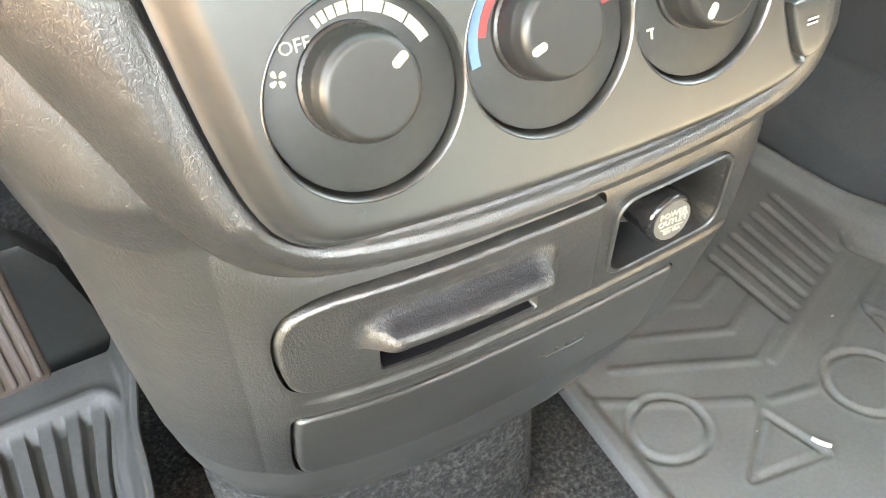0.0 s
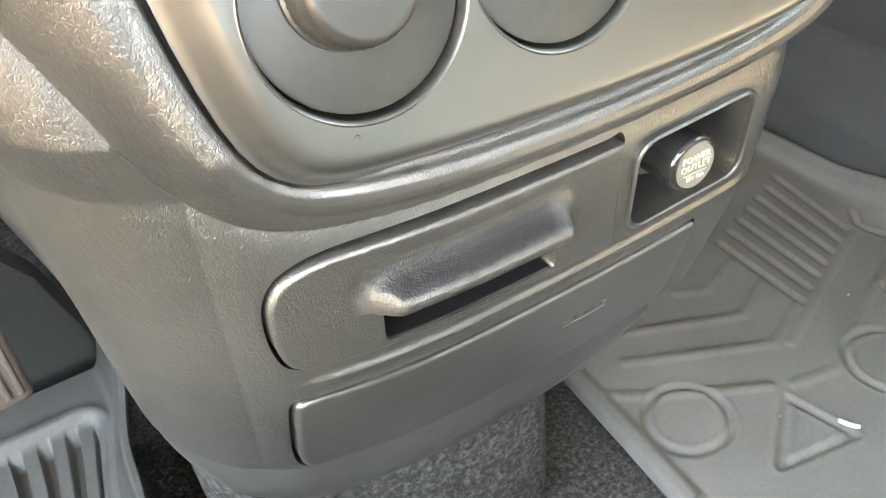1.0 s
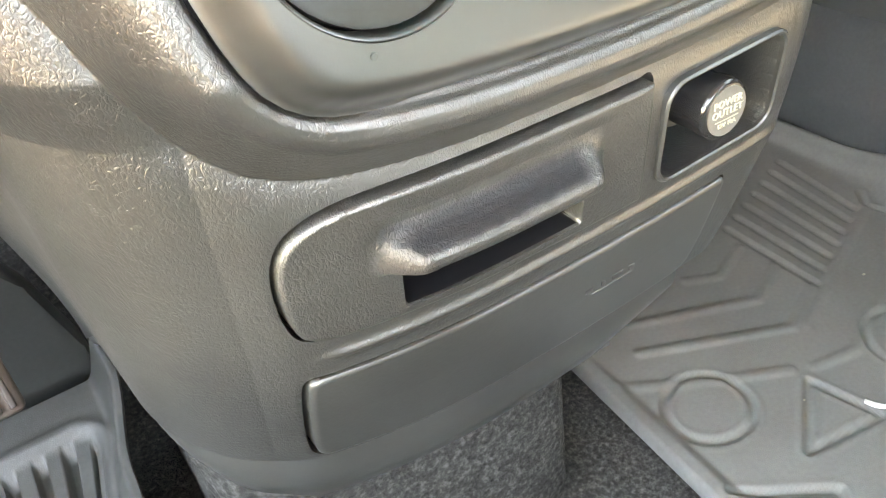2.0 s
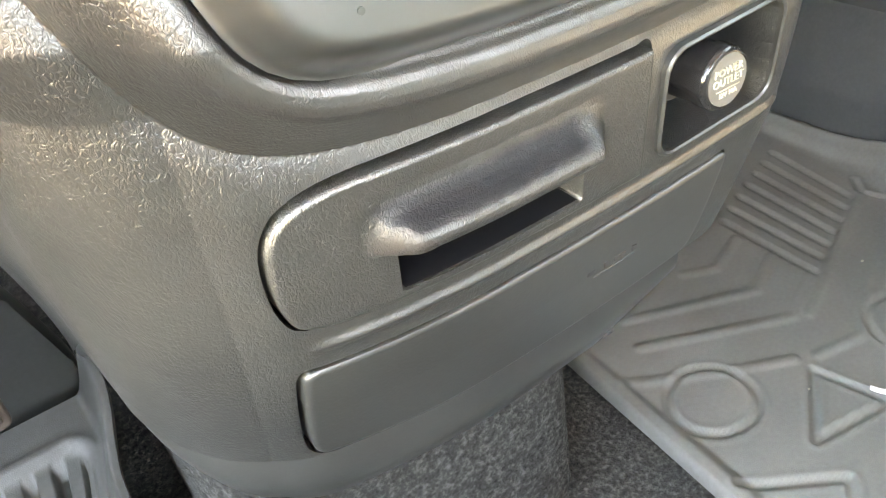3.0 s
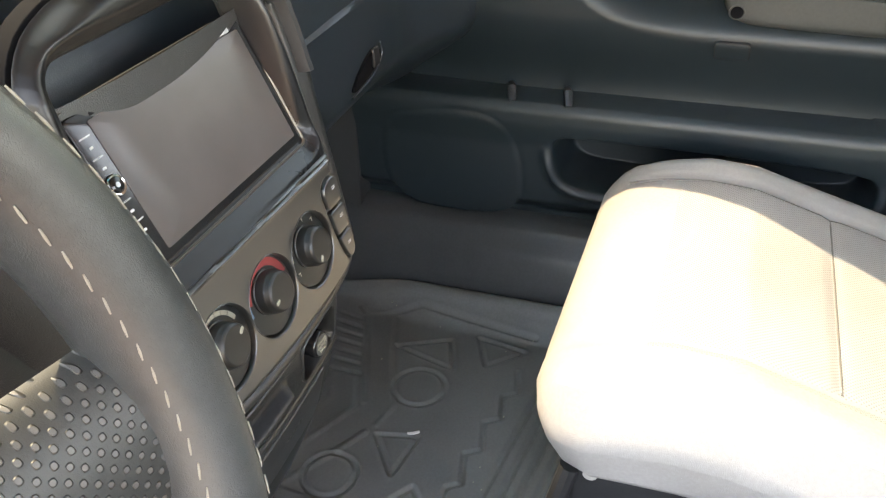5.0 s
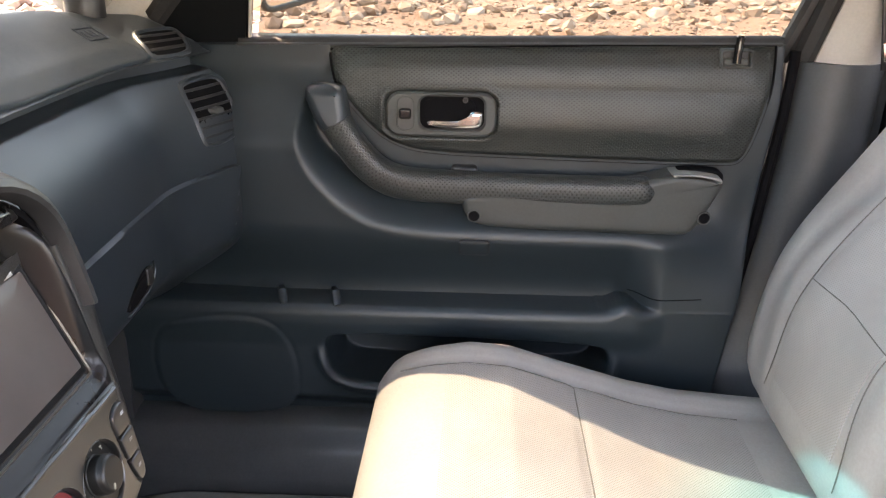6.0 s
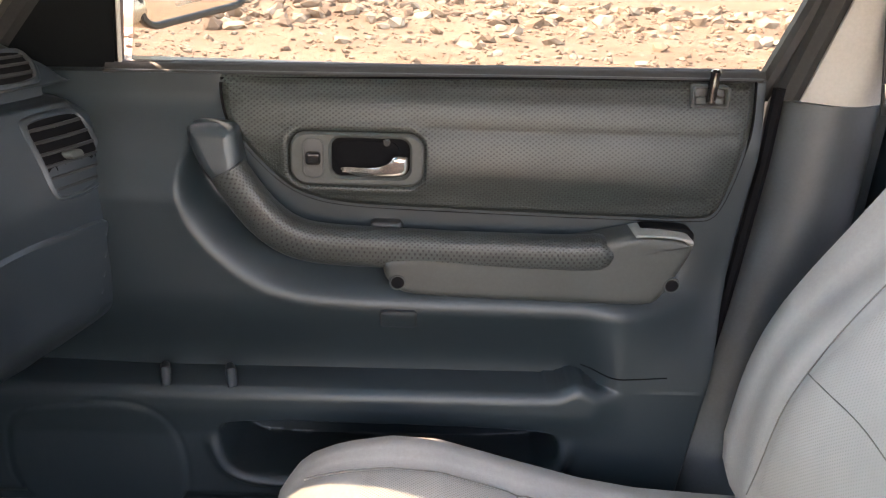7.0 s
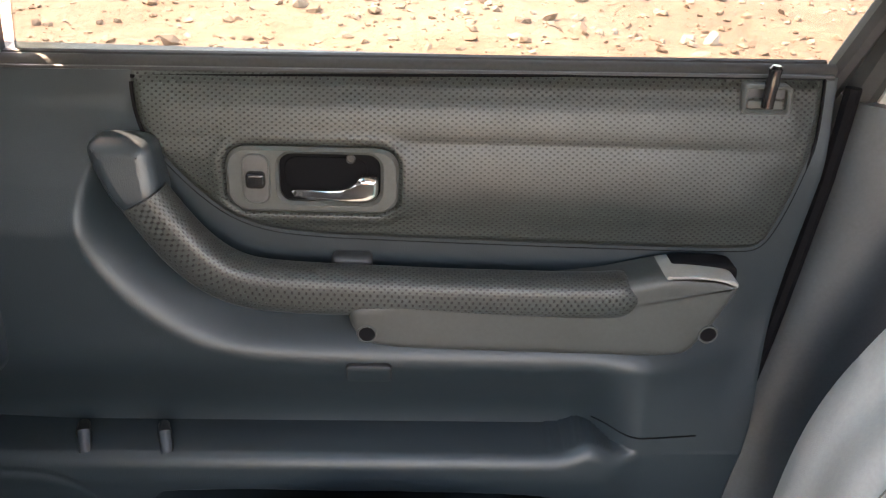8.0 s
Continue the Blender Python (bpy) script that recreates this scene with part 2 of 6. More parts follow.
def plastic(name, col, rough=0.5, grain=900, depth=0.00025, strength=0.5, dust=0.25, leather=False, spec=0.5, vary=1.0):
    """Moulded vinyl or plastic: grain in relief, dust in patches, uneven gloss."""
    m, nt, b, co = node_mat(name)
    big = n_noise(nt, co, 9, 5)
    fine = n_noise(nt, co, 260, 3)
    both = n_math(nt, "MULTIPLY_ADD", fine, 0.35, n_math(nt, "MULTIPLY", big, 0.65))
    colr = n_ramp(nt, both, [(0.3, mix_col(col, 1 - 0.14 * vary)), (0.7, mix_col(tuple(c + 0.012 * dust * 4 * vary for c in col), 1 + 0.12 * vary))])
    nt.links.new(colr, b.inputs["Base Color"])
    nt.links.new(n_range(nt, big, 0.3, 0.7, rough - 0.06 * vary, rough + 0.08 * vary), b.inputs["Roughness"])
    b.inputs["Specular IOR Level"].default_value = spec
    if leather:
        # folded furrows between small bent cells, deeper in patches
        warp = nt.nodes.new("ShaderNodeVectorMath")
        warp.operation = "MULTIPLY_ADD"
        wn3 = nt.nodes.new("ShaderNodeTexNoise")
        wn3.inputs["Scale"].default_value, wn3.inputs["Detail"].default_value = grain * 0.30, 2
        nt.links.new(co, wn3.inputs["Vector"])
        nt.links.new(wn3.outputs["Color"], warp.inputs[0])
        warp.inputs[1].default_value = (3.2 / grain,) * 3
        nt.links.new(co, warp.inputs[2])
        cell = n_vor(nt, n_stretch(nt, warp.outputs[0], (1.0, 1.0, 0.55)), grain * 0.85, "DISTANCE_TO_EDGE")
        h1 = n_range(nt, cell, 0.0, 0.22, 0.0, 1.0)
        h2 = n_noise(nt, n_stretch(nt, warp.outputs[0], (1.4, 1.4, 0.6)), grain * 0.72, 3)
        patch = n_range(nt, n_noise(nt, co, grain * 0.10, 3), 0.35, 0.65, 0.12, 0.34)
        h = n_math(nt, "MULTIPLY_ADD", h2, 0.9, n_math(nt, "MULTIPLY", h1, patch))
    else:
        h = n_noise(nt, co, grain, 2)
    n_bump(nt, h, strength, depth, b)
    return m


def glossy(name, col, rough=0.15, metal=0.0, scratch=0.04):
    m, nt, b, co = node_mat(name)
    s = n_noise(nt, n_stretch(nt, co, (1, 6, 6)), 120, 4)
    nt.links.new(n_range(nt, s, 0.35, 0.7, rough, rough + scratch * 2), b.inputs["Roughness"])
    nt.links.new(n_ramp(nt, n_noise(nt, co, 14, 4), [(0.3, mix_col(col, 0.9)), (0.7, mix_col(col, 1.1))]), b.inputs["Base Color"])
    b.inputs["Metallic"].default_value = metal
    return m


def dotted(name, col, pitch, rough=0.5, high=0.0006, strength=0.8, axes=(1, 2), sign=1.0, dotcol=None, uv=""):
    """Vinyl embossed with dots in a staggered lattice; pitch along each axis."""
    m, nt, b, co = node_mat(name)
    sep = nt.nodes.new("ShaderNodeSeparateXYZ")
    if uv:
        un = nt.nodes.new("ShaderNodeUVMap")
        un.uv_map = uv
        nt.links.new(un.outputs[0], sep.inputs[0])
    else:
        nt.links.new(co, sep.inputs[0])
    k = math.pi / np.array(pitch)
    a = n_math(nt, "COSINE", n_math(nt, "MULTIPLY", sep.outputs[axes[0]], float(k[0])))
    c = n_math(nt, "COSINE", n_math(nt, "MULTIPLY", sep.outputs[axes[1]], float(k[1])))
    dots = n_range(nt, n_math(nt, "MULTIPLY", a, c), 0.28, 0.60, 0.0, sign)
    big = n_noise(nt, co, 8, 5)
    colr = n_ramp(nt, big, [(0.3, mix_col(col, 0.85)), (0.7, mix_col(col, 1.15))])
    if dotcol:
        mx = nt.nodes.new("ShaderNodeMix")
        mx.data_type = "RGBA"
        nt.links.new(n_math(nt, "ABSOLUTE", dots), mx.inputs[0])
        nt.links.new(colr, mx.inputs[6])
        mx.inputs[7].default_value = (*dotcol, 1)
        colr = mx.outputs[2]
    nt.links.new(colr, b.inputs["Base Color"])
    nt.links.new(n_range(nt, big, 0.3, 0.7, rough - 0.05, rough + 0.08), b.inputs["Roughness"])
    n1 = n_bump(nt, n_noise(nt, co, 1500, 2), 0.25, 0.0002, b)
    n_bump(nt, dots, strength, high, b, n1)
    return m


def fabric(name, col, scale=420, depth=0.003):
    """Needled carpet: flecked fibres."""
    m, nt, b, co = node_mat(name)
    f = n_noise(nt, co, scale, 6, 0.7)
    nt.links.new(n_ramp(nt, f, [(0.3, mix_col(col, 0.3)), (0.5, col), (0.68, mix_col(col, 2.6))]), b.inputs["Base Color"])
    b.inputs["Roughness"].default_value = 0.95
    b.inputs["Specular IOR Level"].default_value = 0.15
    n_bump(nt, f, 1.0, depth, b)
    return m


VINYL = plastic("console_vinyl", (0.0155, 0.0150, 0.0143), 0.34, 1000, 0.00050, 0.55, dust=0.15, leather=True, spec=0.9)
VINYL_FINE = plastic("console_fine_vinyl", (0.0165, 0.0165, 0.0158), 0.38, 800, 0.0002, 0.35, dust=0.15, spec=0.8)
BEZEL = plastic("bezel_satin", (0.013, 0.013, 0.012), 0.38, 1500, 0.0001, 0.25, dust=0.1, spec=1.0)
for mm_, w_, r_ in ((BEZEL, 0.65, 0.34), (VINYL, 0.5, 0.26), (VINYL_FINE, 0.3, 0.3)):
    bs_ = mm_.node_tree.nodes["Principled BSDF"]
    bs_.inputs["Coat Weight"].default_value, bs_.inputs["Coat Roughness"].default_value = w_, r_
DASH = plastic("dash_vinyl", (0.0145, 0.0220, 0.0285), 0.36, 800, 0.0003, 0.4, dust=0.1, spec=0.8, vary=0.4)
PAD = plastic("dash_pad_vinyl", (0.018, 0.026, 0.034), 0.42, 620, 0.0008, 0.9, leather=True, dust=0.1, spec=0.3)
DOORP = plastic("door_vinyl", (0.0120, 0.0198, 0.0242), 0.42, 900, 0.0003, 0.45, dust=0.1, leather=True, spec=0.48, vary=0.3)
DOORL = plastic("door_swell_vinyl", (0.013, 0.020, 0.025), 0.36, 700, 0.0003, 0.45, leather=True, vary=0.3)
TRIM = plastic("grey_trim_plastic", (0.040, 0.044, 0.042), 0.55, 1400, 0.0002, 0.4)
BLACK = plastic("black_plastic", (0.013, 0.013, 0.014), 0.45, 1500, 0.0001, 0.3)
RUBBER = plastic("black_rubber", (0.011, 0.011, 0.011), 0.7, 900, 0.0002, 0.4)
# near-black with the shade of gaps, slots and recesses put into the colour
DEEP = plastic("recess_shade_black", (0.004, 0.004, 0.005), 0.85, 900, 0.0001, 0.2, dust=0.02, spec=0.08)
# insert and armrest: dark dot colour puts shade into the embossed pits
INSERT = dotted("dotted_vinyl_insert", (0.0270, 0.0325, 0.0305), (0.0034, 0.0025), 0.42, 0.0016, 1.0, sign=-1.0, dotcol=(0.0025, 0.0028, 0.0030))
ARMPAD = dotted("dotted_vinyl_armrest", (0.0305, 0.0350, 0.0340), (0.0032, 0.0024), 0.40, 0.0013, 1.0, axes=(0, 1), sign=-1.0, dotcol=(0.004, 0.0045, 0.0048), uv="along")
BEIGE = plastic("beige_trim", (0.42, 0.39, 0.35), 0.6, 900, 0.0002, 0.35)
HEADLINER = fabric("headliner_cloth", (0.55, 0.52, 0.47), 700, 0.0008)
CARPET = fabric("charcoal_carpet", (0.050, 0.050, 0.047), 240, 0.006)
MAT = plastic("floor_mat_rubber", (0.122, 0.124, 0.115), 0.45, 1100, 0.0003, 0.5, dust=0.5)
CHROME = glossy("chrome", (0.75, 0.74, 0.72), 0.12, 1.0)
STEEL = glossy("worn_steel", (0.35, 0.27, 0.2), 0.4, 0.8, 0.1)
KNOB = plastic("knob_satin_black", (0.016, 0.0155, 0.0145), 0.36, 1500, 0.0001, 0.15, dust=0.1)
GLOSS = glossy("gloss_black", (0.012, 0.012, 0.013), 0.12)
WHITE = glossy("white_print", (0.34, 0.32, 0.25), 0.5)
SILVER = glossy("silver_print", (0.55, 0.55, 0.55), 0.3, 0.2)
RED = glossy("red_print", (0.30, 0.035, 0.035), 0.5)
BLUE = glossy("blue_print", (0.085, 0.18, 0.28), 0.5)
DMAT = plastic("driver_mat_rubber", (0.036, 0.037, 0.034), 0.5, 1100, 0.0003, 0.5, dust=0.5)
PILLAR = plastic("pillar_plastic", (0.037, 0.043, 0.047), 0.42, 1300, 0.0003, 0.5)
DIAL = plastic("dial_face", (0.010, 0.011, 0.010), 0.46, 1600, 0.0001, 0.3)
WRAP = plastic("wheel_leather", (0.025, 0.028, 0.029), 0.40, 1300, 0.0003, 0.4, leather=True)
THREAD = glossy("cream_thread", (0.20, 0.185, 0.155), 0.6)
GREYTHREAD = glossy("grey_thread", (0.12, 0.11, 0.10), 0.7)
PERF = dotted("wheel_perforated_leather", (0.024, 0.026, 0.026), (0.0030, 0.0030), 0.4, 0.0010, 1.0, axes=(0, 2), sign=1.0, dotcol=(0.075, 0.073, 0.070))
SEATW = plastic("seat_leatherette", (0.325, 0.304, 0.289), 0.5, 800, 0.0003, 0.5, leather=True)
SEATP = dotted("seat_perforated", (0.325, 0.304, 0.289), (0.0021, 0.0021), 0.52, 0.0003, 0.5, axes=(0, 1), sign=-1.0, dotcol=(0.20, 0.187, 0.177))
SEATB = dotted("seat_back_perforated", (0.325, 0.304, 0.289), (0.0021, 0.0021), 0.52, 0.0003, 0.4, axes=(0, 2), sign=-1.0, dotcol=(0.27, 0.252, 0.239))


def glass(name, tint=(0.92, 0.95, 0.94), top=None):
    """Window glass: clear or tinted, with a mirror's gloss by Fresnel. top: (z0, z1, colour) of a shade band."""
    m, nt, b, co = node_mat(name)
    nt.nodes.remove(b)
    out = nt.nodes["Material Output"]
    tr, gl, mx, fr = (nt.nodes.new("ShaderNode" + k) for k in ("BsdfTransparent", "BsdfGlossy", "MixShader", "Fresnel"))
    gl.inputs["Roughness"].default_value = 0.02
    fr.inputs["IOR"].default_value = 1.45
    tr.inputs[0].default_value = (*tint, 1)
    if top:
        sep = nt.nodes.new("ShaderNodeSeparateXYZ")
        nt.links.new(co, sep.inputs[0])
        nt.links.new(n_ramp(nt, n_range(nt, sep.outputs[2], top[0], top[1], 0, 1), [(0.0, tint), (1.0, top[2])]), tr.inputs[0])
    nt.links.new(fr.outputs[0], mx.inputs[0])
    nt.links.new(tr.outputs[0], mx.inputs[1])
    nt.links.new(gl.outputs[0], mx.inputs[2])
    nt.links.new(mx.outputs[0], out.inputs["Surface"])
    return m


SCREEN = glossy("screen_glass", (0.10, 0.085, 0.08), 0.22, 0.0, 0.02)
SCREEN.node_tree.nodes["Principled BSDF"].inputs["Specular IOR Level"].default_value = 0.3
CLEAR = glass("side_glass", (0.60, 0.64, 0.62))
SHIELD = glass("windscreen_glass", (0.53, 0.565, 0.55), (1.09, 1.21, (0.07, 0.52, 0.62)))
MIRROR = glossy("mirror", (0.85, 0.87, 0.85), 0.02, 1.0, 0.01)
# ---------- the car's shell ----------
def side_x(z):
    """Inner face of the side glass and upper frames at a height."""
    return 0.742 - 0.30 * (z - 0.72)


floor = tagged(mesh_part("floor", bpy.data.meshes.new("floor"), CARPET), "charcoal needled carpet on the car floor", "carpet", kind="structure")


def floor_z(x, y):
    toe = 0.62 * np.clip(y - 0.38, 0, None)
    hump = 0.02 * np.exp(-((x / 0.09) ** 2)) * sstep(0.05, 0.3, y)
    ripple = 0.0015 * np.sin(31 * x + 17 * y) * np.cos(23 * y - 9 * x)
    return -0.012 + toe + hump + ripple


bm = field(np.linspace(-0.74, 0.70, 60), np.linspace(-1.5, 0.62, 90), lambda u, v: (u, v, floor_z(u, v)), lambda u, v: (u, v, floor_z(u, v) - 0.03))
bmesh.ops.recalc_face_normals(bm, faces=bm.faces[:])
bm.to_mesh(floor.data)
bm.free()
floor.data.shade_smooth()

wall = part("wall_firewall", prism([(-0.78, -0.05), (0.78, -0.05), (0.78, 0.80), (-0.78, 0.80)], 0.60, 0.64, 1), BLACK)
tagged(wall, "dark firewall behind the dashboard", "firewall", kind="structure")
wall = part("wall_rear", prism([(-0.78, -0.05), (0.78, -0.05), (0.78, 0.82), (-0.78, 0.82)], -1.90, -1.86, 1), TRIM)
tagged(wall, "plain grey lower tailgate lining behind the seats", "rear lining", kind="structure")
floor2 = part("floor_rear", prism([(-0.78, -0.05), (0.78, -0.05), (0.78, -0.012), (-0.78, -0.012)], -1.90, -1.46, 1), CARPET)
tagged(floor2, "charcoal carpet of the load floor", "carpet", kind="structure")
# unseen driver side, open above seat height; middle piece added to block low light
for a, b, h in ((-1.90, -0.86, 0.70), (-0.86, 0.30, 0.32), (0.30, 0.56, 0.70)):
    wall = part("wall_driver_side", prism([(-0.78, -0.05), (-0.70, -0.05), (-0.70, h), (-0.74, h + 0.03), (-0.78, h + 0.03)], a, b, 1), DOORP)
    tagged(wall, "plain unseen driver side wall, low in the middle", "side lining", kind="structure")
bm = prism([(0.772, -0.22), (0.800, -0.22), (0.800, 0.700), (0.772, 0.715)], -1.90, 0.62, 1)
tagged(part("wall_body_side", bm, BEIGE), "beige painted body side below the windows", "body side", kind="structure")
bm = prism([(-0.78, -0.22), (0.79, -0.22), (0.79, -0.055), (-0.78, -0.055)], -1.90, 0.62, 1)
tagged(part("wall_underbody", bm, BLACK), "dark underbody of the car", "underbody", kind="structure")
wall = part("wall_rear_side", prism([(0.70, -0.05), (0.78, -0.05), (0.78, 0.73), (0.74, 0.73), (0.70, 0.70)], -1.90, -0.86, 1), DOORP)
tagged(wall, "dark rear side lower lining", "side lining", kind="structure")


def roof_z(x, y):
    return 1.305 - 0.16 * (x / 0.62) ** 4 - 0.05 * sstep(-0.45, -0.12, y)


bm = field(np.linspace(-0.62, 0.62, 30), np.linspace(-1.90, -0.15, 30), lambda u, v: (u, v, roof_z(u, v)), lambda u, v: (u, v, roof_z(u, v) + 0.04))
tagged(part("ceiling", bm, HEADLINER), "light grey cloth headliner under the roof", "headliner", kind="structure")

# windscreen with its blue shade band, and the pillars beside it
shield = thing("window_1", "raked windscreen with a blue-green shade band", "windscreen", kind="structure")


def shield_p(u, v):
    # u -1..1 across, v 0..1 up
    w = 0.675 - 0.12 * v
    bow = (0.24 - 0.12 * v) * (1 - u * u)
    return u * w, 0.27 + bow - 0.50 * v, 0.78 + 0.48 * v


bm = field(np.linspace(-1, 1, 24), np.linspace(0, 1, 16), shield_p, lambda u, v: tuple(a + b for a, b in zip(shield_p(u, v), (0, 0.004, 0.004))))
part("pane", bm, SHIELD, shield, "clear glass, tinted blue-green along the top")
for s in (1, -1):
    pts = [shield_p(np.array(s * 1.0), np.array(v)) for v in np.linspace(-0.02, 1.04, 14)]
    path = [(float(p[0]) + s * 0.022, float(p[1]) - 0.012, float(p[2])) for p in pts]
    pil = part("trim_front_pillar", tube(path, 0.040, 14), BEIGE)
    tagged(pil, "light grey-beige trim of the front roof pillar", "pillar trim", kind="structure")
head = tube([(x, -0.245 + 0.12 * (1 - (x / 0.56) ** 2), 1.268) for x in np.linspace(-0.58, 0.58, 13)], 0.028, 8)
tagged(part("trim_header", head, HEADLINER), "light header rail above the windscreen", "header trim", kind="structure")
for s in (1, -1):
    rail = tube([(s * (side_x(1.19) + 0.005), y, 1.19) for y in np.linspace(-0.12, -1.90, 12)], 0.034, 10)
    tagged(part("trim_roof_rail", rail, HEADLINER), "light headliner-covered roof side rail", "roof rail", kind="structure")
for y in (-0.90, -1.55):
    post = tube([(-side_x(z) - 0.01, y - 0.12 * (z - 0.72), z) for z in np.linspace(0.70, 1.20, 5)], 0.05, 10, flat=0.6)
    tagged(part("trim_side_pillar", post, BEIGE), "light grey-beige roof pillar trim", "pillar trim", kind="structure")
post = tube([(side_x(z) + 0.01, -1.55 - 0.12 * (z - 0.72), z) for z in np.linspace(0.70, 1.20, 5)], 0.05, 10, flat=0.6)
tagged(part("trim_side_pillar", post, BEIGE), "light grey-beige roof pillar trim", "pillar trim", kind="structure")

# door sill, kick trim and B pillar on the passenger side
bm = prism([(0.60, -0.02), (0.602, 0.060), (0.618, 0.108), (0.640, 0.138), (0.67, 0.148), (0.768, 0.148), (0.768, -0.02)], -0.80, 0.42, 1, 0.006)
tagged(part("trim_sill", bm, plastic("sill_grey", (0.055, 0.058, 0.06), 0.36, 1300, 0.0002, 0.4)), "dark grey plastic door sill scuff trim", "sill trim", kind="structure")
bm = field(np.linspace(0.24, 0.58, 24), np.linspace(-0.02, 0.60, 24), lambda u, v: (0.655 - 0.06 * sstep(0.36, 0.56, u) - 0.02 * sstep(0.3, 0.0, v), u, v), lambda u, v: (0.74 + 0 * u, u, v))
tagged(part("trim_kick_panel", bm, plastic("kick_plastic", (0.038, 0.040, 0.042), 0.4, 800, 0.0002, 0.35, vary=0.4)), "dark plastic kick panel beside the footwell", "kick panel", kind="structure")


def pillar_front(z):
    return np.interp(z, [0.0, 0.18, 0.455, 0.553, 0.712], [-0.610, -0.634, -0.704, -0.722, -0.727])


def pillar_low(u, z):
    # u 0..1 from the door's edge rearwards
    y = pillar_front(z) - u * (0.13 + 0.14 * sstep(0.55, 0.1, z))
    x = 0.722 - 0.035 * np.sin(np.pi * np.clip(u * 1.1, 0, 1)) ** 0.7 - 0.05 * sstep(0.45, 0.0, z)
    return x, y, z


bm = field(np.linspace(0, 1, 22), np.linspace(0.0, 0.70, 40), pillar_low, lambda u, z: (0.79 + 0 * u, pillar_low(u, z)[1], z))
tagged(part("trim_pillar_lower", bm, PILLAR), "dark grey lower trim of the centre pillar", "pillar trim", kind="structure")


def pillar_up(u, z):
    y = -0.748 - 0.19 * (z - 0.70) - u * 0.095
    return side_x(z) - 0.03 - 0.025 * np.sin(np.pi * u), y, z


bm = field(np.linspace(0, 1, 14), np.linspace(0.69, 1.22, 14), pillar_up, lambda u, z: (side_x(z) + 0.03, pillar_up(u, z)[1], z))
tagged(part("trim_pillar_upper", bm, BEIGE), "light beige upper trim of the centre pillar", "pillar trim", kind="structure")
bm = tube([(side_x(z) - 0.012, -0.738 - 0.19 * (z - 0.70), z) for z in np.linspace(0.70, 1.2, 8)], 0.017, 8)
tagged(part("trim_door_seal", bm, RUBBER), "dark rubber weather seal along the centre pillar", "door seal", kind="structure")

# black strip added for the shade in the gap at the door's rear
bm = tube([(0.712, float(np.interp(z, [0.12, 0.325, 0.469, 0.632, 0.711], [-0.653, -0.680, -0.699, -0.715, -0.718])), z) for z in np.linspace(0.14, 0.715, 14)], 0.0075, 8)
tagged(part("trim_door_gap", bm, DEEP), "black strip for the shade in the gap behind the door", "door seal", kind="structure")
bm = prism([(-0.66, 0.03), (-0.158, 0.03), (-0.160, 0.105), (-0.178, 0.175), (-0.196, 0.205), (-0.66, 0.215)], 0.388, 0.42, 1, 0.008)
tagged(part("trim_toe_panel", bm, plastic("toe_panel_plastic", (0.030, 0.032, 0.030), 0.45, 900, 0.0002, 0.4)), "dark plastic panel behind the accelerator pedal", "toe panel", kind="structure")

# seat belt by the pillar
belt = thing("seat_belt", "black webbing seat belt with a metal guide at the centre pillar", "seat belt", (0.665, -0.88, 0.69))
bm = prism([(-0.900, 0.70), (-0.806, 0.70), (-0.790, 0.80), (-0.812, 1.16), (-0.935, 1.16)], 0.648, 0.652, 0, 0.001)
under(part("webbing", bm, BLACK, label="black woven webbing"), belt)
bm = tube([(0.645, -0.803, 0.735), (0.643, -0.806, 0.715), (0.642, -0.826, 0.700), (0.641, -0.846, 0.690), (0.640, -0.862, 0.668), (0.642, -0.905, 0.655)], 0.0045, 8)
under(part("guide_loop", bm, CHROME, label="bright metal guide loop"), belt)
bm = rbox((0.02, 0.09, 0.035), 0.008, (0.648, -0.885, 0.672), (2, 3, 2))
under(part("tongue", bm, STEEL, label="brownish metal tongue"), belt)
# ---------- centre console ----------
console = thing("centre_console", "grained charcoal plastic centre console below the dashboard", "console", (0, 0.1, 0))

BEZEL_OUT = chaikin([(-0.118, 0.64), (-0.116, 0.58), (-0.108, 0.505), (-0.100, 0.450), (-0.088, 0.428), (-0.060, 0.422), (0.02, 0.418),
                     (0.090, 0.420), (0.118, 0.428), (0.124, 0.455), (0.124, 0.53), (0.121, 0.62), (0.112, 0.665), (0.07, 0.694), (-0.02, 0.703), (-0.085, 0.694), (-0.113, 0.672)], 2)
DRAWER = chaikin([(-0.0975, 0.372), (-0.0965, 0.350), (-0.091, 0.3415), (-0.070, 0.3405), (0.0385, 0.3395), (0.0390, 0.3395), (0.0392, 0.345), (0.0392, 0.384), (0.039, 0.3885), (0.0385, 0.3885), (-0.060, 0.3905), (-0.081, 0.3895), (-0.093, 0.384)], 2)
COVER = chaikin([(-0.0960, 0.318), (-0.0975, 0.285), (-0.0955, 0.2755), (-0.088, 0.2745), (-0.03, 0.2720), (0.070, 0.2735), (0.080, 0.2745), (0.0865, 0.280), (0.0925, 0.315), (0.0925, 0.3235), (0.086, 0.3235), (-0.086, 0.3235), (-0.094, 0.323)], 2)
POCKET = rrect(0.048, 0.3425, 0.111, 0.3825, 0.008, 5)
POCKET_OUT = rrect(0.0460, 0.3406, 0.1130, 0.3844, 0.009, 5)


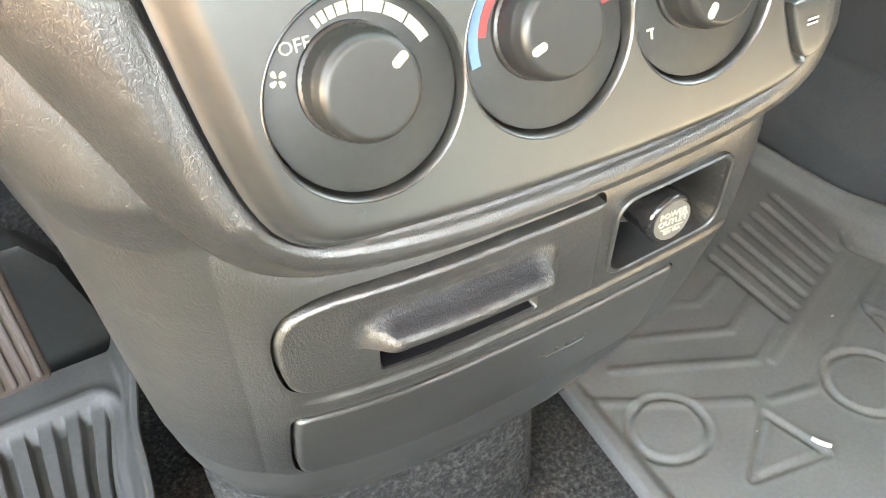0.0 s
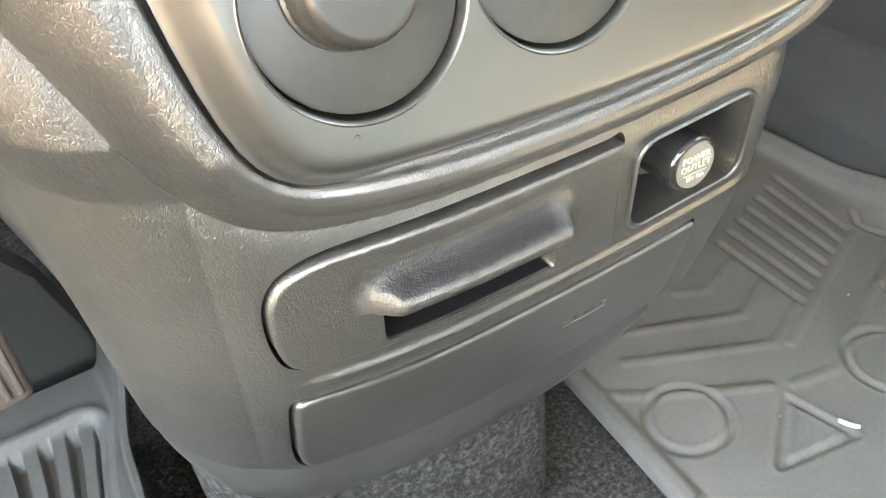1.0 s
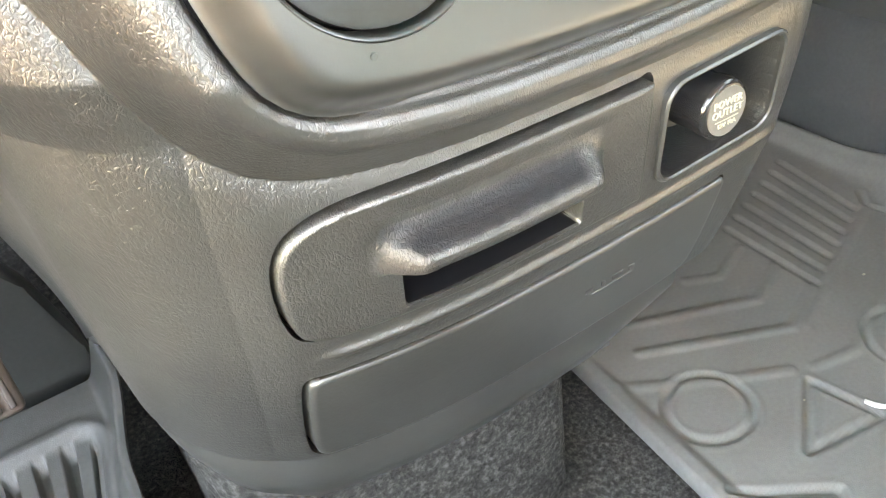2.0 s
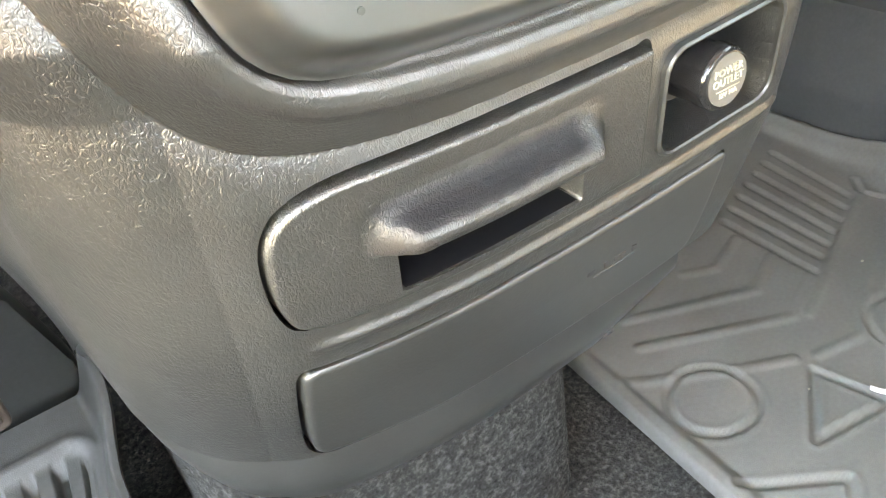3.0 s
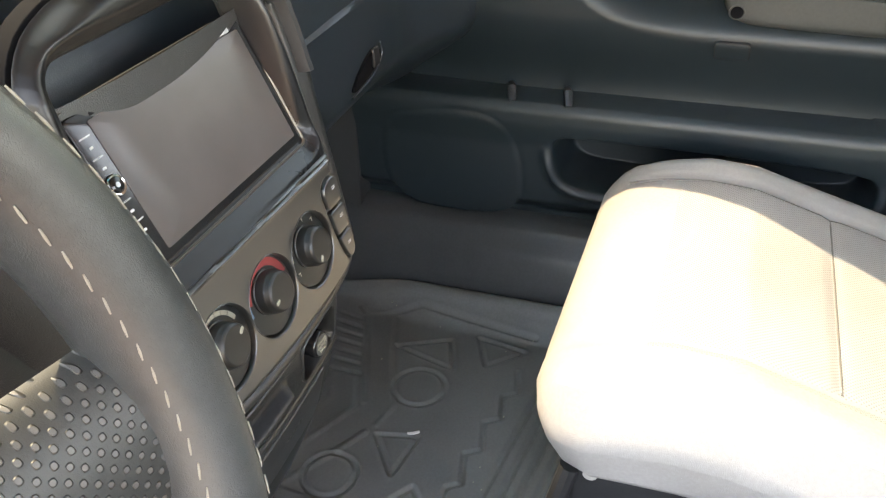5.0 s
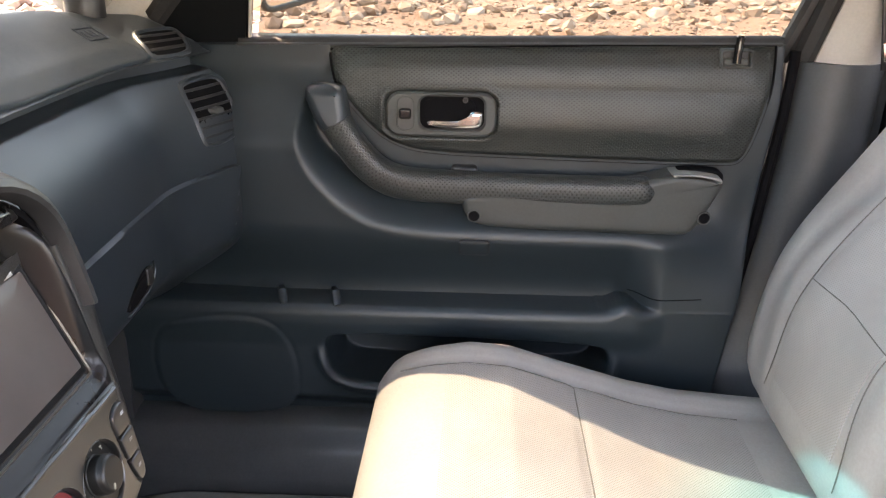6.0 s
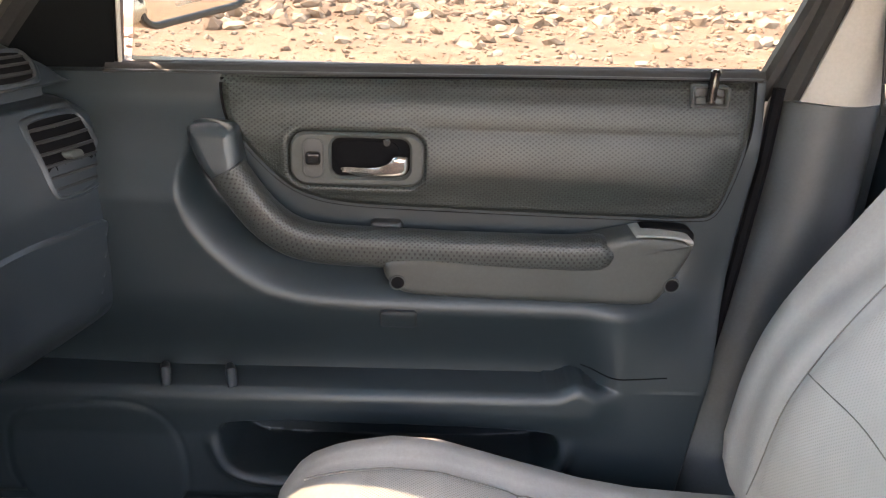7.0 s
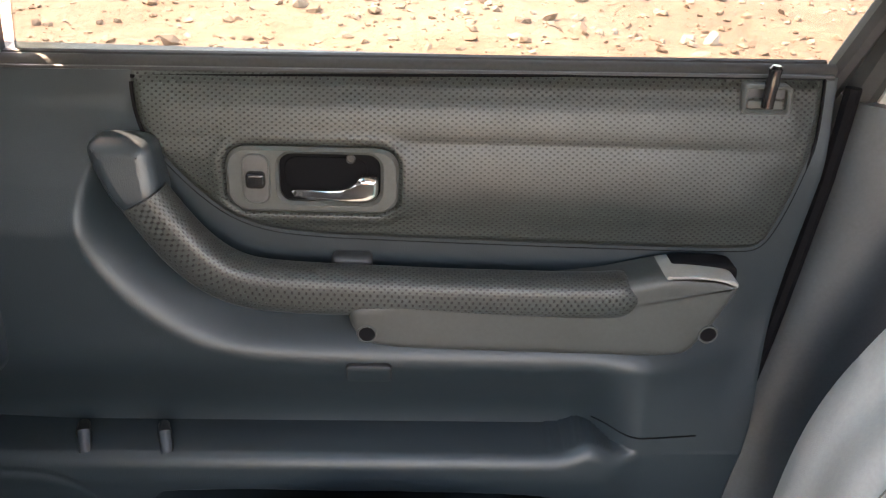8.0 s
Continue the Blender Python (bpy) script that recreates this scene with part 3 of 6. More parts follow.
def face_y(x, z):
    """Depth of the console's face."""
    mid = np.interp(z, [0.20, 0.272, 0.300, 0.326, 0.345, 0.37, 0.389, 0.42, 0.44, 0.70], [0.042, 0.0225, 0.0155, 0.0095, 0.0065, 0.0035, 0.0015, 0.0, -0.002, 0.043])
    return mid + 0.0095 * (np.clip(-0.02 - x, 0, 0.1) / 0.075) ** 2 + 0.003 * (np.clip(x, 0, 0.13) / 0.09) ** 2


def half_right(z):
    return np.interp(z, [0.20, 0.24, 0.29, 0.33, 0.38, 0.46, 0.70], [0.105, 0.118, 0.137, 0.146, 0.150, 0.155, 0.165])


def half_left(z):
    return np.interp(z, [0.20, 0.30, 0.42, 0.50, 0.60, 0.72], [0.140, 0.146, 0.152, 0.175, 0.22, 0.27])


CREASE = chaikin([(-0.225, 0.680), (-0.190, 0.600), (-0.163, 0.538), (-0.143, 0.489), (-0.130, 0.462), (-0.1195, 0.435), (-0.110, 0.4185), (-0.0975, 0.4070),
                  (-0.085, 0.4012), (-0.072, 0.3982), (-0.054, 0.3962), (-0.02, 0.3945), (0.03, 0.3932), (0.09, 0.3925), (0.170, 0.395)], 2, False)


def drawer_gap(x, z):
    return 0.0008 + 0.0010 * sstep(0.380, 0.386, z) * sstep(-0.100, -0.085, x) + 0.0008 * sstep(-0.086, -0.097, x) + 0.0007 * sstep(0.034, 0.039, x)


def cover_gap(x, z):
    return 0.0005 + 0.0014 * sstep(-0.088, -0.096, x) + 0.0006 * sstep(0.085, 0.092, x)


def relief(x, z):
    """Rolled rim round the bezel, its underside down to a crease, the drawer's and cover's wells and the socket's pocket."""
    d = poly_sd(x, z, BEZEL_OUT)
    c = seg_dist(x, z, CREASE)
    below = (z < np.interp(x, CREASE[:, 0], CREASE[:, 1])) & (d > 0)
    f = np.clip(d / (d + c + 1e-9), 0, 1)
    rim = np.interp(f, [0.0, 0.06, 0.14, 0.24, 0.34, 0.42, 0.50, 0.75, 1.0], [-0.0125, -0.0150, -0.0162, -0.0165, -0.0160, -0.0143, -0.0118, -0.0040, 0.0032])
    out = np.where(below, 0.0032 * np.exp(-c / 0.009), rim)
    out = np.where(d <= 0, -0.0125 + 0.022 * (1 - sstep(-0.010, 0.0, d)), out)
    # raised ledge between drawer and cover
    out = out - 0.0016 * np.exp(-((z - 0.3325) / 0.0022) ** 2) * sstep(-0.095, -0.080, x) * sstep(0.132, 0.120, x)
    out = out + 0.040 * sstep(0, -0.0025, poly_sd(x, z, POCKET))
    out = out + 0.024 * (poly_sd(x, z, DRAWER) < drawer_gap(x, z))
    return out + 0.018 * (poly_sd(x, z, COVER) < cover_gap(x, z))


def bez_y(z):
    return -0.020 + 0.18 * (np.asarray(z) - 0.44)


NF, NA, NS = 400, 130, 22


def skin(u, v, plain=False):
    """u: index along the plan's outline; v 0..1 from the lower edge up. plain: with no relief."""
    top, n = 0.640, NS + NA + NF + NA + NS
    r = 0.034
    s = u
    zf = 0.272 + v * (top - 0.272)
    L, R = half_left(zf), half_right(zf)
    a = np.clip((s - NS) / NA, 0, 1) * np.pi / 2
    b = np.clip((s - NS - NA - NF) / NA, 0, 1) * np.pi / 2
    f = np.clip((s - NS - NA) / NF, 0, 1)
    rl = 0.055
    x = np.where(s < NS + NA, -L + rl - rl * np.cos(a), np.where(s <= NS + NA + NF, (-L + rl) + f * (R - r + L - rl), R - r + r * np.sin(b)))
    F = face_y(np.clip(x, -0.11, 0.12), zf)
    y = np.where(s < NS + NA, F + rl - rl * np.sin(a), np.where(s <= NS + NA + NF, F, F + r - r * np.cos(b)))
    back = np.where(s < NS, (NS - s) / NS, np.where(s > n - NS, (s - n + NS) / NS, 0))
    y = y + back * (0.33 - F)
    x = x - np.where(s < NS, (0.015 + 0.03 * sstep(0.28, 0.42, zf)) * back, 0) - np.where(s > n - NS, 0.02 * back, 0)
    left = np.interp(y - F, [0, 0.02, 0.05, 0.16, 0.30], [0.272, 0.283, 0.294, 0.250, 0.150])
    zb = np.where(s < NS + NA, left, 0.272 - 0.31 * np.clip(y - F, 0, 0.29))
    z = zb + v * (top - zb)
    if plain:
        return x, y, z
    flat = (s >= NS + 0.55 * NA) & (s <= NS + NA + NF)
    for well, gap in ((DRAWER, drawer_gap), (COVER, cover_gap), (POCKET, lambda q, r: 0 * q)):
        b0, b1 = well.min(0) - 0.004, well.max(0) + 0.004
        k = flat & (x > b0[0]) & (x < b1[0]) & (z > b0[1]) & (z < b1[1])
        xs, zs = x[k], z[k]
        d, e = poly_sd(xs, zs, well) - gap(xs, zs), 1e-5
        gx, gz = (poly_sd(xs + e, zs, well) - gap(xs, zs) - d) / e, (poly_sd(xs, zs + e, well) - gap(xs, zs) - d) / e
        near = (d > 0) & (d < 0.0010)
        l = np.hypot(gx, gz) + 1e-9
        x[k], z[k] = np.where(near, xs - (d - 2e-5) * gx / l, xs), np.where(near, zs - (d - 2e-5) * gz / l, zs)
    push = np.where((s >= NS) & (s <= n - NS), relief(x, z), 0)
    ca = np.where(s < NS + NA, np.cos(a), 0)
    return x + push * ca, y + push * np.sqrt(1 - ca * ca), z


N = NS + NA + NF + NA + NS
vs = np.concatenate([np.linspace(0, 0.45, 300), np.linspace(0.4525, 0.65, 70), np.linspace(0.655, 1.0, 50)])
bm = field(np.arange(N + 1).astype(float), vs, skin)
under(part("surround", bm, VINYL, label="grained charcoal vinyl surround", sharp=50), console)


def on_face(u, v, w):
    return u, face_y(u, v) - w, v


# base moulding under the lower edge, round the left corner and back along the side
def base(u, v):
    x, y, z = skin(NS * 0.2 + u * (NS * 0.8 + NA + NF * 0.93), np.zeros(np.shape(u)), True)
    tall = np.interp(u, [0, 0.03, 0.25, 0.6, 0.8, 1.0], [0.010, 0.016, 0.029, 0.030, 0.028, 0.016])
    w = 1 - v
    inset = 0.0014 + 0.0050 * w ** 4
    return x + inset * sstep(0.20, 0.06, u), y + inset * sstep(0.02, 0.16, u), z + 0.003 - (tall + 0.003) * w


bm = field(np.linspace(0.0, 1, 130), np.linspace(0, 1, 10), base, lambda u, v: (base(u, v)[0] + 0.02, base(u, v)[1] + 0.03, base(u, v)[2]))
under(part("base_moulding", bm, VINYL_FINE, label="plain dark grey lower moulding"), console)
bm = rbox((0.235, 0.26, 0.27), 0.04, (-0.016, 0.240, 0.110), (4, 4, 4))
under(part("pedestal", bm, CARPET, label="carpeted pedestal"), console)

# ashtray drawer with a rolled pull over a finger slot
drawer = thing("ashtray_drawer", "closed grained charcoal drawer with worn rolled pull handle", "drawer", (-0.03, 0.004, 0.34))


def draw_f(u, v):
    d = poly_sd(u, v, DRAWER)
    lift = 0.0010 + 0.0014 * np.sqrt(np.clip(-d / 0.0016, 0, 1))
    hx = sstep(-0.0710, -0.0570, u) * sstep(0.0180, 0.0070, u)
    # rolled pull: round lip over the slot, scooped hollow above it
    bulge = hx * np.interp(v, [0.3618, 0.3621, 0.3628, 0.3640, 0.3654, 0.3670, 0.3688, 0.3706, 0.3724, 0.3742, 0.3760, 0.3780, 0.3800, 0.3825, 0.3850],
                           [0.0, 0.0032, 0.0066, 0.0092, 0.0104, 0.0109, 0.0107, 0.0096, 0.0074, 0.0048, 0.0026, 0.0010, 0.0001, -0.0003, 0.0])
    slot = 0.030 * sstep(-0.0605, -0.0590, u) * sstep(0.0095, 0.0080, u) * sstep(0.3445, 0.3458, v) * sstep(0.3631, 0.3621, v)
    return u, face_y(u, v) - lift - bulge + slot, v


def draw_mesh():
    """The drawer's front as a grid clipped to its outline."""
    U, V, keep, inner = snapped(np.linspace(-0.102, 0.040, 270), np.linspace(0.3385, 0.3915, 130), DRAWER)
    b = clipped(*draw_f(U, V), keep, inner)
    # faces inside the finger slot are coloured black for the shade there
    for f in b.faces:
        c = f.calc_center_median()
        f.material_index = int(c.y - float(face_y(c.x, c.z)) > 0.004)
    return skirted(b, 0.010)


def shaded(name, box, soft, col, spec, coat):
    """The console's vinyl with a dark reflection painted in as a soft patch; box: x0, x1, z0, z1."""
    m = VINYL.copy()
    m.name = name
    nt = m.node_tree
    b = nt.nodes["Principled BSDF"]
    tc = nt.nodes.new("ShaderNodeTexCoord")
    sep = nt.nodes.new("ShaderNodeSeparateXYZ")
    nt.links.new(tc.outputs["Object"], sep.inputs[0])
    wob = n_math(nt, "MULTIPLY_ADD", n_noise(nt, tc.outputs["Object"], 130, 3), 0.006, -0.003)
    x, z = n_math(nt, "ADD", sep.outputs[0], wob), n_math(nt, "MULTIPLY_ADD", wob, 0.5, sep.outputs[2])
    mask = n_range(nt, x, box[0], box[0] + soft[0], 0, 1)
    for q, a, c in ((x, box[1], box[1] - soft[0]), (z, box[2], box[2] + soft[1]), (z, box[3], box[3] - soft[2])):
        mask = n_math(nt, "MULTIPLY", mask, n_range(nt, q, a, c, 0, 1))
    for n in nt.nodes:
        if n.type == "BUMP":
            n.inputs["Distance"].default_value *= 1.6
    mx = nt.nodes.new("ShaderNodeMix")
    mx.data_type = "RGBA"
    nt.links.new(mask, mx.inputs[0])
    nt.links.new(b.inputs["Base Color"].links[0].from_socket, mx.inputs[6])
    mx.inputs[7].default_value = (*col, 1)
    nt.links.new(mx.outputs[2], b.inputs["Base Color"])
    nt.links.new(n_range(nt, mask, 0, 1, b.inputs["Specular IOR Level"].default_value, spec), b.inputs["Specular IOR Level"])
    nt.links.new(n_range(nt, mask, 0, 1, b.inputs["Coat Weight"].default_value, coat), b.inputs["Coat Weight"])
    return m


front = under(part("drawer_front", draw_mesh(), shaded("drawer_rubbed_vinyl", (-0.073, 0.013, 0.3690, 0.3830), (0.011, 0.0028, 0.0050), (0.007, 0.0072, 0.009), 0.25, 0.05), label="grained vinyl front with rolled pull", sharp=60), drawer)
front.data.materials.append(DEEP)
# black ring stands in for the shade in the gap round the drawer
bm = ring_plate(offset(DRAWER, -0.0026), offset(DRAWER, 0.003), -0.0080, 0.0001, on_face, 0.011)
under(part("gap_seal", bm, DEEP), drawer)


def worn_mesh():
    """Thin worn patch lying on the pull's corner."""
    U, V, keep, inner = snapped(np.linspace(-0.071, -0.052, 50), np.linspace(0.361, 0.3755, 40), chaikin([(-0.0694, 0.3670), (-0.0680, 0.3634), (-0.0630, 0.3630), (-0.0560, 0.3630), (-0.0530, 0.3650), (-0.0555, 0.3685), (-0.0600, 0.3735), (-0.0660, 0.3728)], 2))
    x, y, z = draw_f(U, V)
    return clipped(x, y - 0.0003, z, keep, inner)


under(part("worn_spot", worn_mesh(), plastic("worn_pull_corner", (0.0195, 0.0155, 0.0145), 0.45, 1000, 0.0006, 0.6, leather=True, spec=0.55), label="worn brownish corner of the pull"), drawer)

# power socket in its pocket, with a capped plug
bm = ring_plate(POCKET_OUT, POCKET, 0.0022, 0.0008, on_face, 0.003)
under(part("socket_frame", bm, VINYL_FINE, label="smooth charcoal socket frame"), console)
socket = thing("power_socket", "black capped power socket in a recessed pocket", "power socket", (0.079, 0.03, 0.362))
turn = Matrix.Translation((0.0755, 0.0425, 0.3640)) @ pose(0, 0, 0, 90, 0, 0)
bm = lathe([(0, 0), (0.0185, 0), (0.0185, 0.004), (0.0165, 0.006), (0.0150, 0.006), (0.0150, 0.018), (0.0140, 0.0195), (0.0, 0.0195)], 36, turn)
under(part("socket_collar", bm, BLACK), socket)
bm = lathe([(0, 0.019), (0.0118, 0.019), (0.0112, 0.034), (0.0120, 0.0345), (0.0120, 0.0395), (0.0111, 0.041), (0.0101, 0.0415), (0, 0.0415)], 40, turn)
cap = under(part("cap", bm, GLOSS, label="glossy black cap"), socket)
bm = lathe([(0, 0.0414), (0.0097, 0.0414), (0.0097, 0.0419), (0, 0.0419)], 36, turn)
part("cap_disc", bm, plastic("cap_grey", (0.085, 0.082, 0.075), 0.4, 900, 0.0002, 0.4), cap)
for txt, dz, sz in (("POWER", 0.0038, 0.0042), ("OUTLET", 0.0000, 0.0042), ("12V 10A", -0.0050, 0.0027)):
    lettering(txt, sz, Matrix.Translation((0.0755, 0.0004, 0.3640 + dz)) @ pose(0, 0, 0, 90, 0, 0), WHITE, cap)
part("rule_line", rbox((0.012, 0.0004, 0.0004), 0.0001, (0.0755, 0.0004, 0.3610), (1, 1, 1)), WHITE, cap)

# lower cover and the dark slot below it
cover = thing("lower_cover", "smooth charcoal plastic cover below the ashtray drawer", "cover panel", (0, 0.02, 0.272))
U, V, keep, inner = snapped(np.linspace(-0.100, 0.096, 230), np.linspace(0.2700, 0.3260, 80), COVER)
d = poly_sd(U, V, COVER)
bm = skirted(clipped(U, face_y(U, V) - 0.0008 - 0.0014 * np.sqrt(np.clip(-d / 0.0018, 0, 1)), V, keep, inner), 0.010)
under(part("cover_front", bm, VINYL_FINE), cover)
# black ring painted as the cover's shaded gap
bm = ring_plate(offset(COVER, -0.0026), offset(COVER, 0.004), -0.0075, 0.0001, on_face, 0.010)
under(part("gap_seal", bm, DEEP), cover)
for k, wdt in enumerate((0.004, 0.002, 0.006, 0.003)):
    q = rbox((wdt, 0.0004, 0.0022), 0.0001, (0.020 + 0.0075 * k, float(face_y(0.03, 0.302)) - 0.0024, 0.302), (1, 1, 1))
    under(part("raised_mark", q, VINYL_FINE), cover)
q = tube([(a, float(face_y(a, 0.2985)) - 0.0023, 0.2985) for a in np.linspace(0.022, 0.044, 6)], 0.0003, 6)
under(part("raised_line", q, VINYL_FINE), cover)
flap = part("flap", prism([(-0.031, 0.2735), (0.066, 0.2735), (0.050, 0.2400), (-0.037, 0.2415)], 0.036, 0.043, 1, 0.0012), BLACK)
under(flap, console)
lip = tube([(-0.037, 0.0345, 0.2410), (0.004, 0.034, 0.2400), (0.050, 0.0345, 0.2395)], 0.0012, 6)
under(part("flap_edge", lip, BLACK), console)

# ---------- bezel with head unit and climate dials ----------
HU_HOLE = rrect(-0.098, 0.540, 0.108, 0.672, 0.014, 5)
DIALS = [(-0.0600, 0.4730), (0.0000, 0.4730), (0.0600, 0.4730)]
BTN = chaikin([(0.0915, 0.500), (0.0935, 0.507), (0.105, 0.511), (0.1165, 0.509), (0.1170, 0.505), (0.1165, 0.448), (0.114, 0.440), (0.107, 0.4375), (0.102, 0.440), (0.0955, 0.462)], 2)


DIAL_R = 0.0300


def bez_mesh():
    U, V, keep, inner = snapped(np.linspace(-0.120, 0.126, 236), np.linspace(0.415, 0.705, 278), BEZEL_OUT, offset(HU_HOLE, 0.010), *[rrect(cx - DIAL_R, cz - DIAL_R, cx + DIAL_R, cz + DIAL_R, DIAL_R, 12) for cx, cz in DIALS])
    d = poly_sd(U, V, BEZEL_OUT)
    Y = bez_y(V) + 0.013 * (1 - sstep(0.0, -0.014, d)) ** 1.8
    h = poly_sd(U, V, HU_HOLE)
    Y = Y + 0.040 * sstep(0.002, -0.014, h) * (0.45 + 0.55 * sstep(0.54, 0.66, V)) + 0.007 * sstep(0.012, 0.0, h)
    groove = seg_dist(U, V, [(-0.098, 0.5265), (0.116, 0.5225)])
    Y = Y + 0.0018 * sstep(0.0012, 0.0004, groove) - 0.0015 * np.exp(-((groove - 0.0022) / 0.0012) ** 2)
    Y = Y + 0.0025 * sstep(0.0012, -0.0006, poly_sd(U, V, BTN))
    b = clipped(U, Y, V, keep, inner)
    for f in b.faces:
        f.material_index = int(f.calc_center_median().z > 0.5268)
    return b


bez = under(part("bezel", bez_mesh(), BEZEL, label="satin black-brown bezel round head unit and dials", sharp=60), console)
bez.data.materials.append(plastic("bezel_upper_black", (0.007, 0.007, 0.008), 0.30, 1500, 0.0001, 0.2, dust=0.05, spec=0.4))

def cowl_mesh():
    """Smooth roll from the bezel's upper rim back to the dashboard."""
    pts = [i for i in range(len(BEZEL_OUT)) if BEZEL_OUT[i][1] > 0.575 and BEZEL_OUT[i][0] > -0.05]
    k = max(range(len(pts)), key=lambda j: pts[j] - pts[j - 1] if j else pts[0] - pts[-1] + len(BEZEL_OUT))
    pts = pts[k:] + pts[:k]
    b, rows = bmesh.new(), []
    for d, dy in ((0.0015, 0.014), (0.0035, 0.005), (0.006, 0.001), (0.010, 0.000), (0.016, 0.004), (0.026, 0.013), (0.040, 0.026), (0.056, 0.042), (0.075, 0.062), (0.095, 0.090)):
        ring = offset(BEZEL_OUT, -d)
        rows.append([b.verts.new((ring[i][0], float(bez_y(BEZEL_OUT[i][1])) + dy, BEZEL_OUT[i][1] + (ring[i][1] - BEZEL_OUT[i][1]) * min(1.0, 0.014 / d + 0.12))) for i in pts])
    for p, q in zip(rows, rows[1:]):
        for i in range(len(p) - 1):
            b.faces.new((p[i], p[i + 1], q[i + 1], q[i]))
    return b


under(part("cowl", cowl_mesh(), BLACK, label="smooth dark cowl round the bezel's top"), console)
# black ring put in for the shade between bezel and surround
gap = ring_plate(offset(BEZEL_OUT, -0.0012), offset(BEZEL_OUT, 0.004), 0.001, 0.0003, lambda u, v, w: (u, bez_y(v) + 0.0165 - w, v), 0.01)
part("gap_seal", gap, DEEP, bez)
scr = lathe([(0, 0), (0.0010, 0), (0.0009, 0.0005), (0, 0.0006)], 12, Matrix.Translation((-0.069, -0.0195, 0.4415)) @ pose(0, 0, 0, 90, 0, 0))
part("speck", scr, TRIM, bez, "tiny pale chip in the bezel")


def tilt_at(x, z, dy=0.0, lean=10.2):
    """Pose on the bezel: local x right, y up the face, z towards the cabin."""
    return Matrix.Translation((x, float(bez_y(z)) + dy, z)) @ pose(0, 0, 0, 90 - lean, 0, 0)


def dial(k, cx, cz):
    th = thing("climate_dial", ("fan speed dial with cream scale and OFF mark", "temperature dial with red and blue scale", "air mode dial with small white symbols")[k], "dial", (cx, 0.0, cz), "climate dials")
    m = Matrix.Translation((cx, -0.0090, cz)) @ pose(0, 0, 0, 75, 0, 0)
    under(part("dial_face", lathe([(0, -0.004), (0.0286, -0.004), (0.0286, 0.0004), (0.0275, 0.0008), (0, 0.0008)], 48, m), DIAL), th)
    lip = [(0.0302, 0.0), (0.0299, 0.0003), (0.0295, 0.0001), (0.0291, -0.0006), (0.0289, -0.0016), (0.0287, -0.0100), (0.0302, -0.0110)]
    under(part("dial_well", lathe(lip, 72, tilt_at(cx, cz, -0.0001)), BEZEL, label="rounded wall of the dial's well"), th)
    hub = m @ Matrix.Translation((-0.002, 0.0035, 0))
    prof = [(0, 0.0008), (0.0162, 0.0008), (0.0162, 0.0025), (0.0155, 0.003), (0.0155, 0.0095), (0.0152, 0.0105), (0.0146, 0.0112), (0.0145, 0.0135), (0.0139, 0.0147), (0.0130, 0.0154), (0.0124, 0.0156), (0.0118, 0.0156), (0.006, 0.0156), (0, 0.0156)]
    knob = under(part("knob", lathe(prof, 96, hub, lambda i, q: 1.0 - (0.022 if i % 2 and q in (3, 4, 5) else 0)), KNOB, label="satin black ribbed knob", sharp=50), th)
    ang = (33, 198, 232)[k]
    p = hub @ Matrix.Rotation(radians(ang), 4, "Z") @ Matrix.Translation((0.0102, 0, 0.0157))
    part("pointer", plate(rrect(-0.0026, -0.0013, 0.0026, 0.0013, 0.00128, 5), 0.0005, 0.0003, lambda u, v, w: (u, v, w), 2, 0.0004), WHITE, knob)
    knob.children[-1].matrix_basis = p
    return th, m


def arc_mark(m, r0, r1, a0, a1, mat, parent, name="scale_mark", n=6, h=0.0011):
    b = bmesh.new()
    lo, hi = [], []
    for i in range(n + 1):
        a = radians(a0 + (a1 - a0) * i / n)
        lo.append((math.cos(a) * r0, math.sin(a) * r0))
        hi.append((math.cos(a) * r1, math.sin(a) * r1))
    out = lo + hi[::-1]
    f = [b.verts.new((x, y, h)) for x, y in out]
    q = [b.verts.new((x, y, h - 0.0004)) for x, y in out]
    b.faces.new(f)
    b.faces.new(q[::-1])
    for i in range(len(out)):
        j = (i + 1) % len(out)
        b.faces.new((f[i], f[j], q[j], q[i]))
    b.transform(m)
    under(part(name, b, mat, smooth=False), parent)


th, m = dial(0, *DIALS[0])
edges = [114, 109, 103, 96, 87, 76, 61, 43, 22]
for a, b2 in zip(edges, edges[1:]):
    arc_mark(m, 0.0212, 0.0244, a, b2 + 1.6, WHITE, th)
under(lettering("OFF", 0.0052, m @ Matrix.Translation((-0.0157, 0.0164, 0.0009)), WHITE, None), th)
for k in range(4):
    a = radians(20 + 90 * k)
    blade = chaikin([(0.0003, 0.0), (0.0010, 0.0009), (0.0022, 0.0013), (0.0028, 0.0004), (0.0025, -0.0006), (0.0014, -0.0004)], 2)
    bm = plate(blade, 0.0004, 0.0001, lambda u, v, w: (u, v, w), 2, 0.0)
    bm.transform(m @ Matrix.Translation((-0.0222, 0.0096, 0.0009)) @ Matrix.Rotation(a, 4, "Z"))
    under(part("fan_blade", bm, WHITE), th)
th, m = dial(1, *DIALS[1])
arc_mark(m, 0.0232, 0.0264, 188, 118, BLUE, th, n=14)
arc_mark(m, 0.0205, 0.0230, 168, 118, RED, th, n=10)
arc_mark(m, 0.0205, 0.0264, 117, 10, RED, th, n=14)
th, m = dial(2, *DIALS[2])
